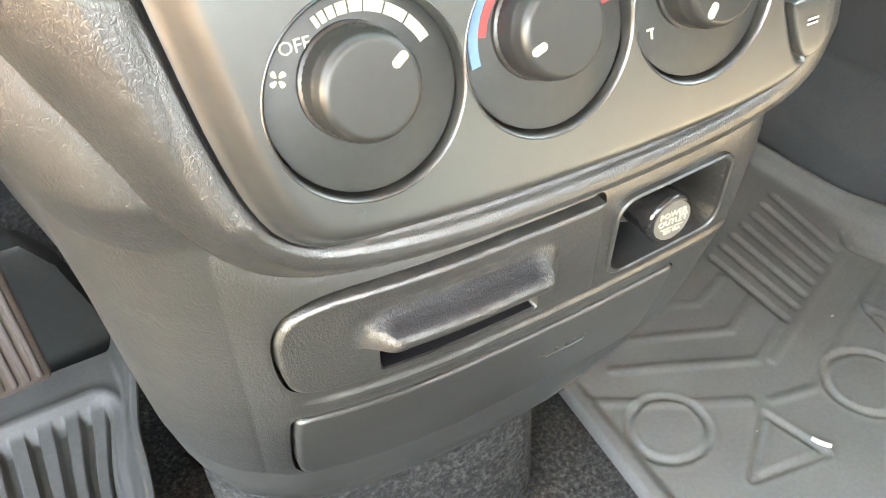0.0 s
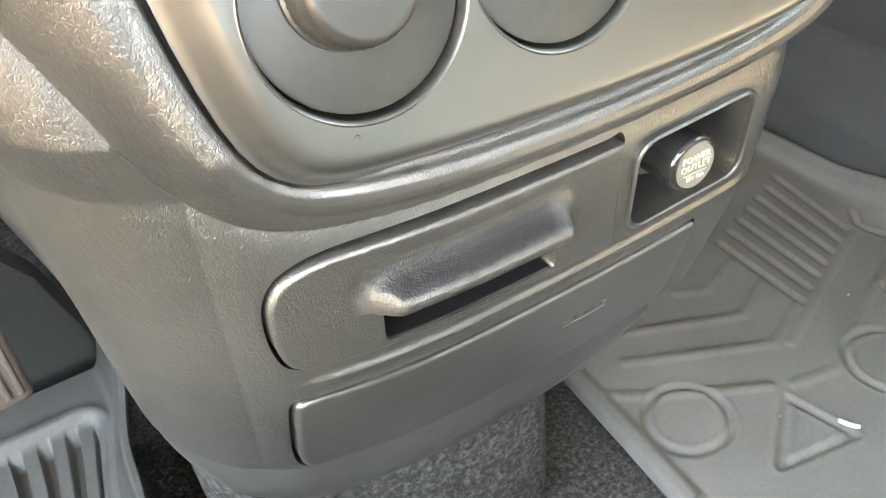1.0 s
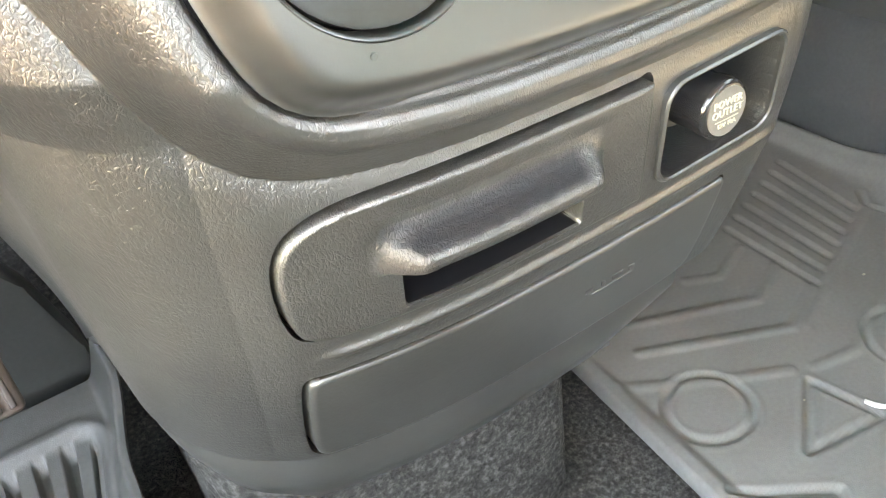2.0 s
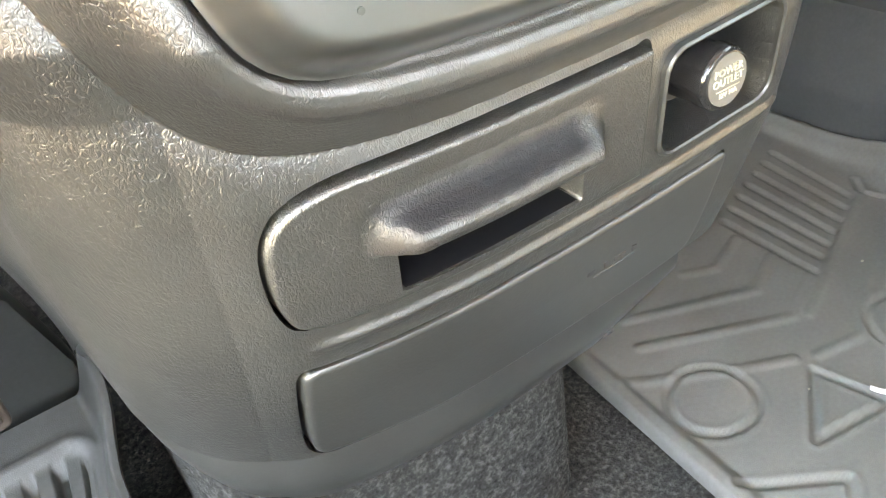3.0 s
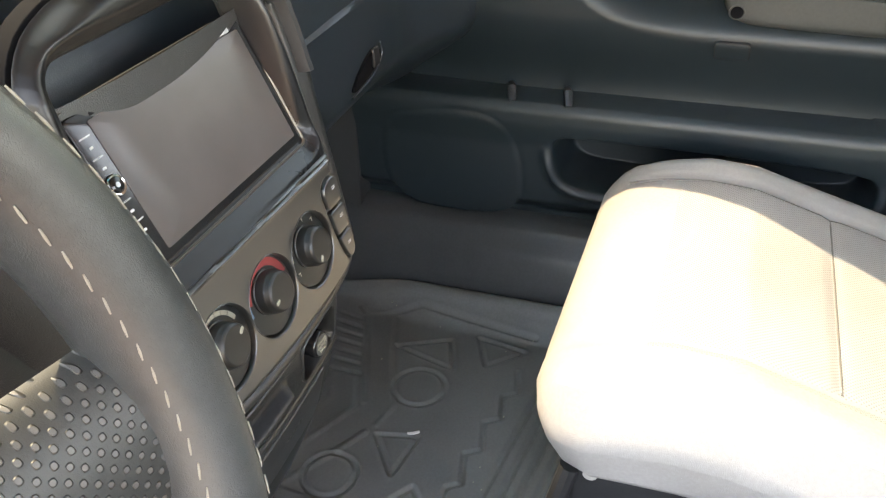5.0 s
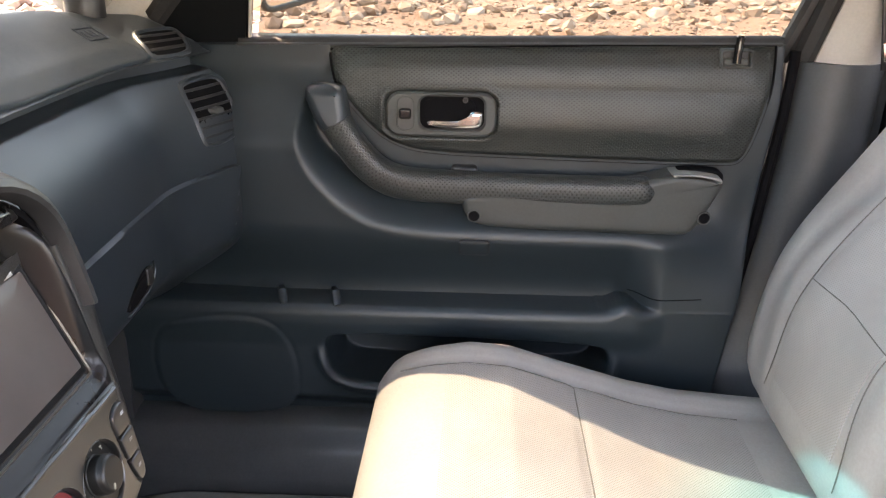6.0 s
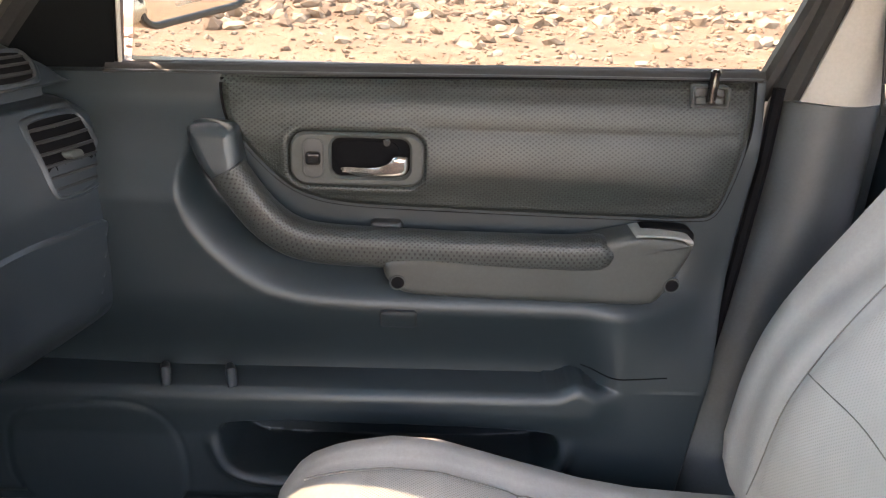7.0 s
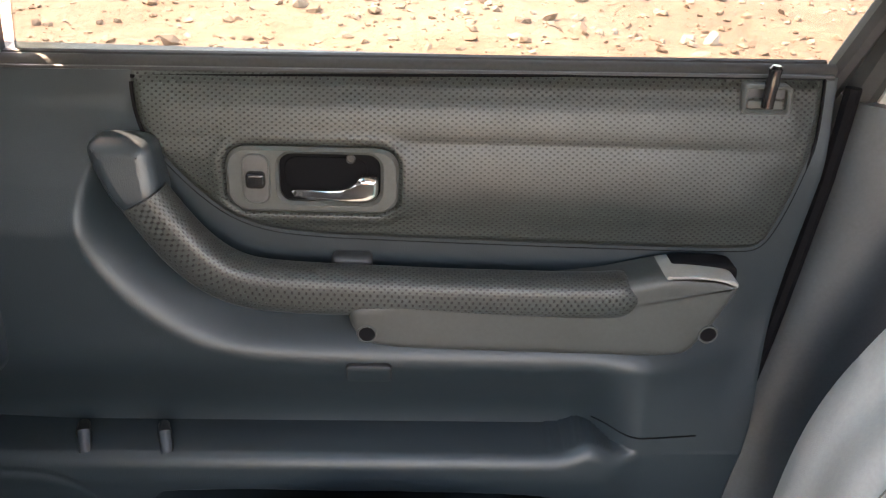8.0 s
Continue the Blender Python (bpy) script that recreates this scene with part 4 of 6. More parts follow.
for a in (205, 172, 140, 108, 78, 45, 12):
    c = m @ Matrix.Rotation(radians(a), 4, "Z") @ Matrix.Translation((0.0232, 0, 0.001)) @ Matrix.Rotation(radians(-a), 4, "Z")
    under(part("mode_symbol", rbox((0.0030, 0.0008, 0.0004), 0.0002, (0, 0.0012, 0), (2, 1, 1), None, None), WHITE), th).matrix_basis = c
    under(part("mode_symbol", rbox((0.0008, 0.0030, 0.0004), 0.0002, (0.0006, -0.0004, 0), (1, 2, 1), None, None), WHITE), th).matrix_basis = c

# three switches in a column
sw = thing("switch_column", "column of three dark rocker switches with white symbols", "switches", (0.105, -0.01, 0.44))


def on_bezel(u, v, w):
    return u, bez_y(v) + 0.0022 - w, v


def cut(poly, z0, z1):
    """The part of an outline between two heights, its corners rounded."""
    z0, z1 = max(z0, poly[:, 1].min() + 0.0006), min(z1, poly[:, 1].max() - 0.0006)
    left, right = [], []
    for z in np.linspace(z0, z1, 7):
        xs = [a[0] + (b[0] - a[0]) * (z - a[1]) / (b[1] - a[1]) for a, b in zip(poly, np.roll(poly, -1, 0)) if (a[1] > z) != (b[1] > z)]
        left.append((min(xs), z))
        right.append((max(xs), z))
    return chaikin(left[::-1] + right, 2)


for z0, z1 in ((0.4862, 0.515), (0.4630, 0.4855), (0.430, 0.4623)):
    bm = plate(offset(cut(BTN, z0, z1), 0.0008), 0.0042, 0.0012, on_bezel, 3, 0.001)
    s1 = under(part("switch", bm, BEZEL), sw)
    zc = (max(z0, 0.4375) + min(z1, 0.511)) / 2
    for dx, dz, w1, h1 in ((0.0, 0.004, 0.005, 0.0007), (0.0, 0.0022, 0.005, 0.0007), (0.001, -0.005, 0.004, 0.0024)):
        q = rbox((w1, 0.0004, h1), 0.00015, (0.1065 + dx, float(bez_y(zc)) - 0.0021, zc + dz), (1, 1, 1))
        under(part("symbol", q, SILVER), sw)

# head unit
unit = thing("head_unit", "aftermarket touchscreen head unit with blank reflecting screen", "head unit", (0.005, 0.02, 0.535))
HUM = Matrix.Translation((0.0095, 0.0085, 0.5385)) @ pose(0, 0, 0, 66.5, 0, 0)  # local x right, y up the face, z out


def loc(m):
    return lambda u, v, w: tuple((np.array(m)[i, 0] * u + np.array(m)[i, 1] * v + np.array(m)[i, 2] * w + m[i][3]) for i in range(3))


W = 0.0935
bm = plate(rrect(-W, 0.0, W, 0.106, 0.004, 4), 0.002, 0.001, loc(HUM), 3, 0.02)
under(part("trim_frame", bm, BLACK), unit)
bm = plate(rrect(-W + 0.004, 0.004, W - 0.004, 0.102, 0.003, 4), 0.0045, 0.0012, loc(HUM), 3, 0.0)
under(part("fascia", bm, GLOSS, label="gloss black fascia"), unit)
bm = plate(rrect(-0.074, 0.010, 0.084, 0.0955, 0.0015, 3), 0.0052, 0.0004, loc(HUM), 3, 0.0)
under(part("screen", bm, SCREEN, label="dark reflective touchscreen"), unit)
bm = ring_plate(rrect(-W - 0.001, -0.001, W + 0.001, 0.107, 0.004, 4), rrect(-W + 0.0015, 0.0015, W - 0.0015, 0.1045, 0.004, 4), 0.0042, 0.001, loc(HUM))
under(part("edge_strip", bm, glossy("dark_bronze_edge", (0.12, 0.10, 0.08), 0.3, 0.6)), unit)
bm = rbox((0.110, 0.0035, 0.001), 0.0004, (-0.015, 0.0985, 0.0046), (4, 2, 1))
bm.transform(HUM)
under(part("disc_slot", bm, DEEP), unit)
bm = rbox((0.014, 0.0042, 0.001), 0.0004, (0.068, 0.0985, 0.0048), (2, 2, 1))
bm.transform(HUM)
under(part("badge_plate", bm, SILVER, label="small silver badge plate"), unit)
ringm = HUM @ Matrix.Translation((-0.0815, 0.058, 0.0046))
knob = under(part("volume_ring", lathe([(0.0050, 0), (0.0066, 0.0), (0.0066, 0.0012), (0.0060, 0.0018), (0.0050, 0.0014), (0.0050, 0)], 32, ringm), CHROME, label="bright ring round the control"), unit)
under(part("control_button", lathe([(0, 0), (0.0046, 0), (0.0046, 0.0016), (0.0038, 0.0021), (0, 0.0021)], 28, ringm), GLOSS), unit)
under(part("control_symbol", lathe([(0, 0.0021), (0.0016, 0.0021), (0.0016, 0.0024), (0, 0.0024)], 10, ringm), SILVER), unit)
for k, yy in enumerate((0.0885, 0.082, 0.0755, 0.0690, 0.0475, 0.041, 0.0345, 0.028)):
    bm = rbox((0.0030 if k % 2 else 0.0085, 0.0016 if k % 2 else 0.0009, 0.0006), 0.0002, (-0.0815, yy, 0.0047), (2, 1, 1))
    bm.transform(HUM)
    under(part("key_mark", bm, SILVER), unit)
bm = lathe([(0, 0), (0.0011, 0), (0.0011, 0.0003), (0, 0.0003)], 12, HUM @ Matrix.Translation((-0.0865, 0.0085, 0.0045)))
under(part("reset_hole", bm, DEEP), unit)
# ---------- dashboard, passenger side ----------
dash = thing("dashboard", "dark charcoal moulded dashboard with padded top", "dashboard", (0.4, 0.3, 0.4))


def dash_face(x, z):
    """Depth of the dashboard's face."""
    return 0.094 - 0.06 * sstep(0.50, 0.72, x) + 0.03 * sstep(0.50, 0.30, z) + 0.02 * sstep(0.56, 0.70, z) - 0.004 * np.cos(6 * x) + 0.11 * sstep(0.46, 0.33, z)


def dash_p(u, v):
    # v: along the section, 0 at the lower edge, 1 at the crease, 2 at the windscreen
    z1 = 0.36 + 0.345 * np.clip(v, 0, 1)
    y1 = dash_face(u, z1)
    t = np.clip(v - 1, 0, 1)
    z2 = 0.705 + 0.010 * sstep(0, 0.06, t) + 0.050 * sstep(0.0, 0.24, t) + 0.008 * t - 0.035 * sstep(0.55, 0.72, u) * sstep(0.0, 0.5, t)
    y2 = dash_face(u, 0.705) + 0.018 + 0.50 * t
    # upper roll of the face and the recess under the pad
    y1 = y1 + 0.026 * (np.clip(z1 - 0.58, 0, 0.102) / 0.102) ** 2.4 + 0.024 * sstep(0.681, 0.687, z1) - 0.032 * sstep(0.699, 0.7045, z1)
    # shoulder at the door's end
    end = sstep(0.690, 0.716, u)
    y1, y2, z2 = y1 + 0.05 * end * sstep(0.66, 0.70, z1), y2 + 0.05 * end, z2 - 0.016 * end
    sx = 0.02 * sstep(0.9, 0.2, v) * sstep(0.5, 0.7, u)
    return u - sx, np.where(v <= 1, y1, y2), np.where(v <= 1, z1, z2)


vs = np.concatenate([np.linspace(0, 0.86, 46), np.linspace(0.87, 1.06, 50), np.linspace(1.08, 2, 40)])
bm = field(np.linspace(0.13, 0.716, 90), vs, dash_p)
under(part("body", bm, DASH, label="charcoal moulded dashboard body", sharp=45), dash)
# hood round the bezel's top and the driver's side
bm = field(np.linspace(-0.73, 0.14, 70), vs, lambda u, v: (u, dash_p(0.13 + 0 * u, v)[1] + 0.10 * sstep(-0.14, -0.2, u) * (v < 1), dash_p(0.13 + 0 * u, v)[2]))
under(part("centre_hood", bm, DASH, label="dashboard middle over the centre bezel"), dash)


def on_dash(u, v, w):
    return u, dash_face(u, v) + 0.026 * (np.clip(v - 0.58, 0, 0.102) / 0.102) ** 2.4 - w, v


def on_top(u, v, w):
    # u across, v metres back from the crease
    x, y, z = dash_p(u, 1 + v / 0.50)
    return x, y - 0.4 * w, z + 0.92 * w


lid = thing("airbag_cover", "closed grained airbag lid in the dashboard top", "airbag cover", (0.36, 0.16, 0.72))
out = chaikin([(0.16, 0.004), (0.55, 0.004), (0.586, 0.006), (0.590, 0.016), (0.572, 0.085), (0.550, 0.120), (0.16, 0.120)], 2)
bm = plate(out, 0.005, 0.003, on_top, 10, 0.002)
under(part("lid", bm, PAD, label="grained vinyl lid"), lid)
for k, (du, dv, wu, wv) in enumerate(((0.0, 0.0, 0.030, 0.0015), (0.0, 0.020, 0.030, 0.0015), (-0.0145, 0.010, 0.0015, 0.02), (0.0145, 0.010, 0.0015, 0.02))):
    q = plate(rrect(0.552 + du - wu / 2, 0.045 + dv - wv / 2, 0.552 + du + wu / 2, 0.045 + dv + wv / 2, 0.0005, 2), 0.0062, 0.0004, on_top, 2, 0.0)
    under(part("embossed_frame", q, PAD), lid)
for k in range(3):
    q = plate(rrect(0.5425 + 0.0075 * k, 0.050, 0.5465 + 0.0075 * k, 0.060, 0.0005, 2), 0.0062, 0.0004, on_top, 2, 0.0)
    under(part("embossed_mark", q, PAD), lid)


def vent(name, outline, place, label, slats, parent_at, knob=None, rise=0.0035):
    th = thing(name, label, "air vent", parent_at)
    inner = offset(outline, 0.006)
    under(part("vent_frame", ring_plate(outline, inner, rise, 0.002, place, 0.004), DASH), th)
    # flat black sheet in place of the vent's shaded depth
    under(part("vent_well", plate(offset(outline, 0.006), 0.0006, 0.0002, place, 3, 0.0), DEEP), th)
    z0, z1 = inner[:, 1].min(), inner[:, 1].max()
    for k in range(slats):
        zc = z0 + (z1 - z0) * (k + 0.7) / (slats + 0.4)
        row = cut(inner, zc - 0.0016, zc + 0.0016)
        under(part("slat", plate(row, rise - 0.001, 0.0006, place, 2, 0.0), BLACK), th)
    if knob:
        under(part("vent_knob", plate(rrect(knob[0] - 0.009, knob[1] - 0.0040, knob[0] + 0.009, knob[1] + 0.0040, 0.0035, 4), 0.010, 0.002, place, 3, 0.0), TRIM, label="grey slider tab"), th)
    return th


vent("side_air_vent", chaikin([(0.611, 0.668), (0.622, 0.6765), (0.684, 0.677), (0.696, 0.665), (0.690, 0.630), (0.681, 0.600), (0.660, 0.590), (0.612, 0.587), (0.602, 0.599), (0.606, 0.640)], 2), on_dash, "dark side air vent with horizontal slats and grey tab", 6, (0.64, 0.07, 0.63), (0.645, 0.633))
vent("demister_vent", chaikin([(0.588, 0.008), (0.604, 0.0045), (0.642, 0.0045), (0.664, 0.010), (0.696, 0.048), (0.688, 0.060), (0.632, 0.060), (0.614, 0.053), (0.600, 0.032)], 2), on_top, "small black demister vent on the dashboard top", 3, (0.61, 0.13, 0.72), None, 0.0035)

# glovebox lid with its finger pull
glove = thing("glovebox", "closed dark glovebox lid with a crescent pull recess", "glovebox", (0.4, 0.09, 0.4))
out = chaikin([(0.160, 0.40), (0.165, 0.548), (0.18, 0.553), (0.60, 0.558), (0.668, 0.560), (0.672, 0.545), (0.640, 0.40), (0.62, 0.385), (0.18, 0.385)], 2)


def glove_mesh():
    U, V, keep, inner = snapped(np.linspace(0.152, 0.680, 120), np.linspace(0.380, 0.566, 70), out)
    d = poly_sd(U, V, out)
    X = U - 0.02 * sstep(0.9, 0.2, (V - 0.36) / 0.345) * sstep(0.5, 0.7, U)
    return clipped(X, dash_face(U, V) + 0.003 - 0.0085 * sstep(0.0, -0.004, d), V, keep, inner)


under(part("lid", glove_mesh(), DASH), glove)
pull = chaikin([(0.356, 0.462), (0.375, 0.480), (0.405, 0.493), (0.430, 0.495), (0.438, 0.484), (0.425, 0.472), (0.395, 0.464)], 2)
# raised black plate paints the shade of the pull's recess
under(part("pull_recess", plate(pull, 0.0090, 0.0004, on_dash, 6, 0.0), DEEP), glove)
rim = [tuple(float(q) for q in on_dash(np.array(a), np.array(b), 0.0100)) for a, b in chaikin([(0.356, 0.461), (0.395, 0.462), (0.426, 0.470), (0.441, 0.484), (0.434, 0.497)], 3, False)]
under(part("pull_rim", tube(rim, 0.0016, 6), DASH), glove)
bm = rbox((0.016, 0.004, 0.022), 0.002, tuple(float(q) for q in on_dash(np.array(0.420), np.array(0.485), 0.010)), (2, 2, 2))
under(part("latch", bm, BLACK), glove)

# small round device on the dashboard top
dev = thing("dash_speaker", "small black round gadget with bright rim on the dashboard", "gadget", (0.605, 0.205, 0.74))
mm = Matrix.Translation((0.622, 0.215, 0.750)) @ Matrix.Diagonal((0.8, 0.8, 0.9, 1))
under(part("gadget_body", lathe([(0, 0), (0.030, 0), (0.031, 0.004), (0.031, 0.030), (0.029, 0.034), (0, 0.034)], 36, mm), BLACK), dev)
under(part("bright_rim", lathe([(0.0290, 0.034), (0.0315, 0.034), (0.0318, 0.037), (0.0300, 0.039), (0.0285, 0.037), (0.0290, 0.034)], 36, mm), CHROME), dev)
under(part("grille_top", lathe([(0, 0.034), (0.0288, 0.034), (0.0288, 0.0375), (0.02, 0.041), (0, 0.042)], 36, mm), TRIM), dev)
# ---------- passenger door ----------
door = thing("door_1", "closed dark charcoal front passenger door with armrest and pockets", "car door", (0.70, -0.3, 0.15), kind="structure")

# outlines in (y, z) on the door
SWELL = chaikin([(-0.0495, 0.640), (-0.046, 0.605), (-0.064, 0.560), (-0.099, 0.513), (-0.155, 0.480), (-0.215, 0.469), (-0.30, 0.466), (-0.45, 0.463), (-0.600, 0.462), (-0.640, 0.466), (-0.668, 0.495), (-0.690, 0.56), (-0.73, 0.62), (-0.73, 0.735), (-0.082, 0.735), (-0.083, 0.700), (-0.082, 0.678), (-0.072, 0.668), (-0.060, 0.655)], 3)
INS = chaikin([(-0.082, 0.7118), (-0.083, 0.688), (-0.090, 0.660), (-0.110, 0.630), (-0.148, 0.590), (-0.185, 0.571), (-0.23, 0.5645), (-0.30, 0.562), (-0.50, 0.5575), (-0.640, 0.5560), (-0.660, 0.5600), (-0.671, 0.580), (-0.682, 0.620), (-0.690, 0.665), (-0.6925, 0.700), (-0.692, 0.7212), (-0.691, 0.7218), (-0.083, 0.7128)], 2)
LOWPOCK = chaikin([(-0.066, 0.285), (-0.070, 0.250), (-0.088, 0.222), (-0.13, 0.213), (-0.30, 0.211), (-0.46, 0.214), (-0.49, 0.235), (-0.495, 0.275), (-0.47, 0.290), (-0.30, 0.296), (-0.09, 0.298)], 2)
SPEAK = chaikin([(0.200, 0.300), (0.10, 0.322), (0.040, 0.322), (0.005, 0.308), (-0.014, 0.270), (-0.022, 0.225), (-0.018, 0.165), (0.05, 0.150), (0.19, 0.155)], 2)


def door_x(y, z):
    """Inboard face of the door lining."""
    x = 0.698 + 0.020 * sstep(0.64, 0.73, z) + 0 * y
    plain = x
    # lower lining comes inboard as a rounded swell below and ahead of the armrest bay
    d = poly_sd(y, z, SWELL)
    fade = 1 - sstep(-0.615, -0.655, y)
    lower = 0.656 + 0.058 * sstep(0.575, 0.70, z) + 0.008 * sstep(0.0, 0.16, y)
    soft = 0.014 + 0.030 * sstep(0.60, 0.50, z)
    roll = 0.0012 * np.exp(-((d - 0.010) / 0.018) ** 2) * sstep(0.66, 0.60, z) * fade
    wide = 0.008 + 0.016 * sstep(0.64, 0.54, z)
    x = x + (lower - x) * sstep(-soft, wide, d) - roll
    x = x + (plain - x) * sstep(-0.540, -0.675, y) * sstep(0.33, 0.50, z)
    # the panel falls back, hollow, behind the pocket's rail
    deep = 0.046 * sstep(0.470, 0.350, z) * sstep(-0.565, -0.495, y)
    x = x + np.where(d > -0.01, deep, 0) * (z > 0.300)
    # rail of the pocket, rolled on top, with a rounded rear end
    top = 0.3470 + 0.012 * np.exp(-((y + 0.512) / 0.018) ** 2)
    q = np.clip((z - (top - 0.019)) / 0.019, 0, 1)
    rail = 0.646 + 0.019 * (1 - np.sqrt(1 - q * q)) + 0.010 * sstep(0.32, 0.27, z)
    back = sstep(-0.575, -0.525, y)
    x = np.where(z < top, rail * back + np.minimum(x, 0.656) * (1 - back), x)
    # lower bin, its lip
    p = poly_sd(y, z, LOWPOCK)
    x = x + 0.085 * sstep(0.002, -0.012, p) - 0.008 * np.exp(-((p - 0.010) / 0.008) ** 2) * sstep(0.285, 0.235, z)
    # speaker bulge
    s = poly_sd(y, z, SPEAK)
    x = x - 0.0014 * sstep(0.003, -0.006, s) + 0.0008 * np.exp(-((s - 0.004) / 0.003) ** 2)
    # turned-in edges
    x = x + 0.03 * sstep(0.19, 0.155, z) * (s > 0) + 0.018 * sstep(0.006, 0.0, y - rear_edge(z)) ** 2
    return x


def belt_z(y):
    """Height of the lining's top edge, lower towards the front."""
    return 0.7110 + 0.0150 * np.clip(0.03 - y, -0.1, 0.75)


def rear_edge(z):
    return np.interp(z, [0.12, 0.325, 0.375, 0.469, 0.539, 0.632, 0.711, 0.73], [-0.645, -0.671, -0.680, -0.690, -0.695, -0.706, -0.709, -0.709])


def door_p(u, z):
    y = 0.24 + (rear_edge(z) - 0.24) * u
    return door_x(y, z), y, np.where(z > 0.62, 0.62 + (z - 0.62) * (belt_z(y) - 0.62) / 0.102, z)


bm = field(np.linspace(0, 1, 420), np.linspace(0.13, 0.722, 290), door_p, lambda u, z: (0.765 + 0 * u, door_p(u, z)[1], z), True)
under(part("lining", bm, DOORP, label="charcoal moulded door lining", sharp=60), door)


def on_door(u, v, w):
    return 0.700 + 0.018 * sstep(0.645, 0.735, v) - w, u, v


# dotted vinyl insert, with a soft pillow in its middle
def ins_mesh():
    U, V, keep, inner = snapped(np.linspace(-0.697, -0.078, 250), np.linspace(0.553, 0.7238, 96), INS)
    d = poly_sd(U, V, INS)
    pillow = 0.0065 * sstep(0.0, -0.010, d) + 0.0065 * np.sin(np.pi * np.clip((V - 0.556) / 0.104, 0, 1)) ** 1.25 * sstep(-0.002, -0.05, d)
    # second roll above the crease
    pillow = pillow + 0.0032 * np.sin(np.pi * np.clip((V - 0.6600) / 0.066, 0, 1)) ** 0.8 * sstep(0.0, -0.03, d)
    e = poly_sd(U, V, rrect(-0.316, 0.590, -0.158, 0.656, 0.02, 5))
    pillow = pillow * (1 - sstep(0.001, -0.006, e)) + 0.0015 * np.exp(-((e - 0.005) / 0.004) ** 2) - 0.001 * (e < -0.006)
    X = on_door(U, V, 0)[0] - pillow
    return clipped(X, U, V, keep, inner)


under(part("insert", ins_mesh(), INSERT, label="black vinyl insert embossed with dots", sharp=60), door)
q = [tuple(float(c) for c in on_door(np.array(a), np.array(b), 0.0006)) for a, b in INS if b < 0.7100 + 0.0145 * np.clip((-0.083 - a) / 0.6, 0, 1)]
under(part("insert_seam", tube(q, 0.0017, 6), DEEP), door)

# handle plate: lever, lock switch, screw
cup = rrect(-0.298, 0.6025, -0.208, 0.648, 0.012, 8)
esc = part("handle_plate", ring_plate(rrect(-0.315, 0.592, -0.161, 0.654, 0.020, 8), cup, 0.0105, 0.003, on_door, 0.002), TRIM, label="grey plastic surround of the inner handle")
under(esc, door)


def cup_place(u, v, w):
    return on_door(u, v, w + 0.0106)


part("handle_cup", plate(offset(cup, -0.001), 0.0034, 0.0002, on_door, 3, 0.0), DEEP, esc)
part("cup_floor", plate(rrect(-0.286, 0.612, -0.212, 0.644, 0.012, 6), 0.0046, 0.001, on_door, 3, 0.0), DEEP, esc)


LEVER = chaikin([(-0.2175, 0.6125), (-0.226, 0.6142), (-0.2487, 0.6145), (-0.2664, 0.6172), (-0.2755, 0.6225), (-0.2785, 0.6302), (-0.2952, 0.6300), (-0.2968, 0.620), (-0.2955, 0.609), (-0.2862, 0.6035), (-0.2487, 0.6035), (-0.2289, 0.6055), (-0.2185, 0.6100)], 2)


def on_lever(u, v, w):
    return on_door(u, v, 0.0060 + w * (0.35 + 0.65 * sstep(-0.215, -0.285, u)))


part("lever", plate(LEVER, 0.0115, 0.0052, on_lever, 6, 0.0), CHROME, esc, "chrome pull lever")
m = Matrix.Translation((float(on_door(0, np.array(0.643), 0.0050)[0]), -0.2715, 0.643)) @ pose(0, 0, 0, 0, -90, 0)
part("screw", lathe([(0, 0), (0.0042, 0), (0.0042, 0.0016), (0.003, 0.002), (0.0026, 0.0006), (0, 0.0006)], 24, m), BLACK, esc)
slotp = rrect(-0.1995, 0.601, -0.1765, 0.647, 0.009, 6)
part("switch_slot", plate(slotp, 0.0006, 0.0002, cup_place, 3, 0.0), plastic("slot_grey", (0.05, 0.05, 0.05), 0.5), esc)
part("slot_rim", ring_plate(offset(slotp, -0.001), offset(slotp, 0.001), 0.0016, 0.0005, cup_place), TRIM, esc)
part("lock_switch", plate(rrect(-0.1965, 0.617, -0.1795, 0.632, 0.004, 5), 0.0075, 0.003, cup_place, 4, 0.0), GLOSS, esc, "black lock rocker")

# pull-up lock pin in its bezel
pin = part("lock_bezel", ring_plate(rrect(-0.659, 0.6925, -0.6145, 0.7175, 0.005, 4), rrect(-0.6545, 0.6965, -0.6190, 0.7140, 0.003, 4), 0.0150, 0.002, on_door), TRIM, label="grey plastic lock bezel")
under(pin, door)
part("lock_well", plate(rrect(-0.6565, 0.6945, -0.6170, 0.7155, 0.003, 4), 0.0078, 0.0005, on_door, 3, 0.0), BLACK, pin)
part("lock_tongue", plate(rrect(-0.652, 0.697, -0.6205, 0.704, 0.002, 4), 0.0105, 0.001, on_door, 3, 0.0), TRIM, pin)
part("lock_pin", tube([(0.6975, -0.6365, 0.699), (0.6985, -0.6370, 0.714), (0.6990, -0.6375, 0.720), (0.6995, -0.6380, 0.727), (0.700, -0.6385, 0.733), (0.700, -0.6387, 0.736)], [0.0055, 0.0055, 0.0062, 0.0050, 0.0060, 0.0036], 12), GLOSS, pin, "black lock pin")

# armrest: swept pull with dotted pad, and end block
PATH_ARM = chaikin([(-0.0760, 0.654), (-0.0815, 0.638), (-0.099, 0.604), (-0.130, 0.559), (-0.165, 0.533), (-0.210, 0.5262), (-0.30, 0.5252), (-0.45, 0.5245), (-0.505, 0.5250), (-0.536, 0.5305)], 4, False)


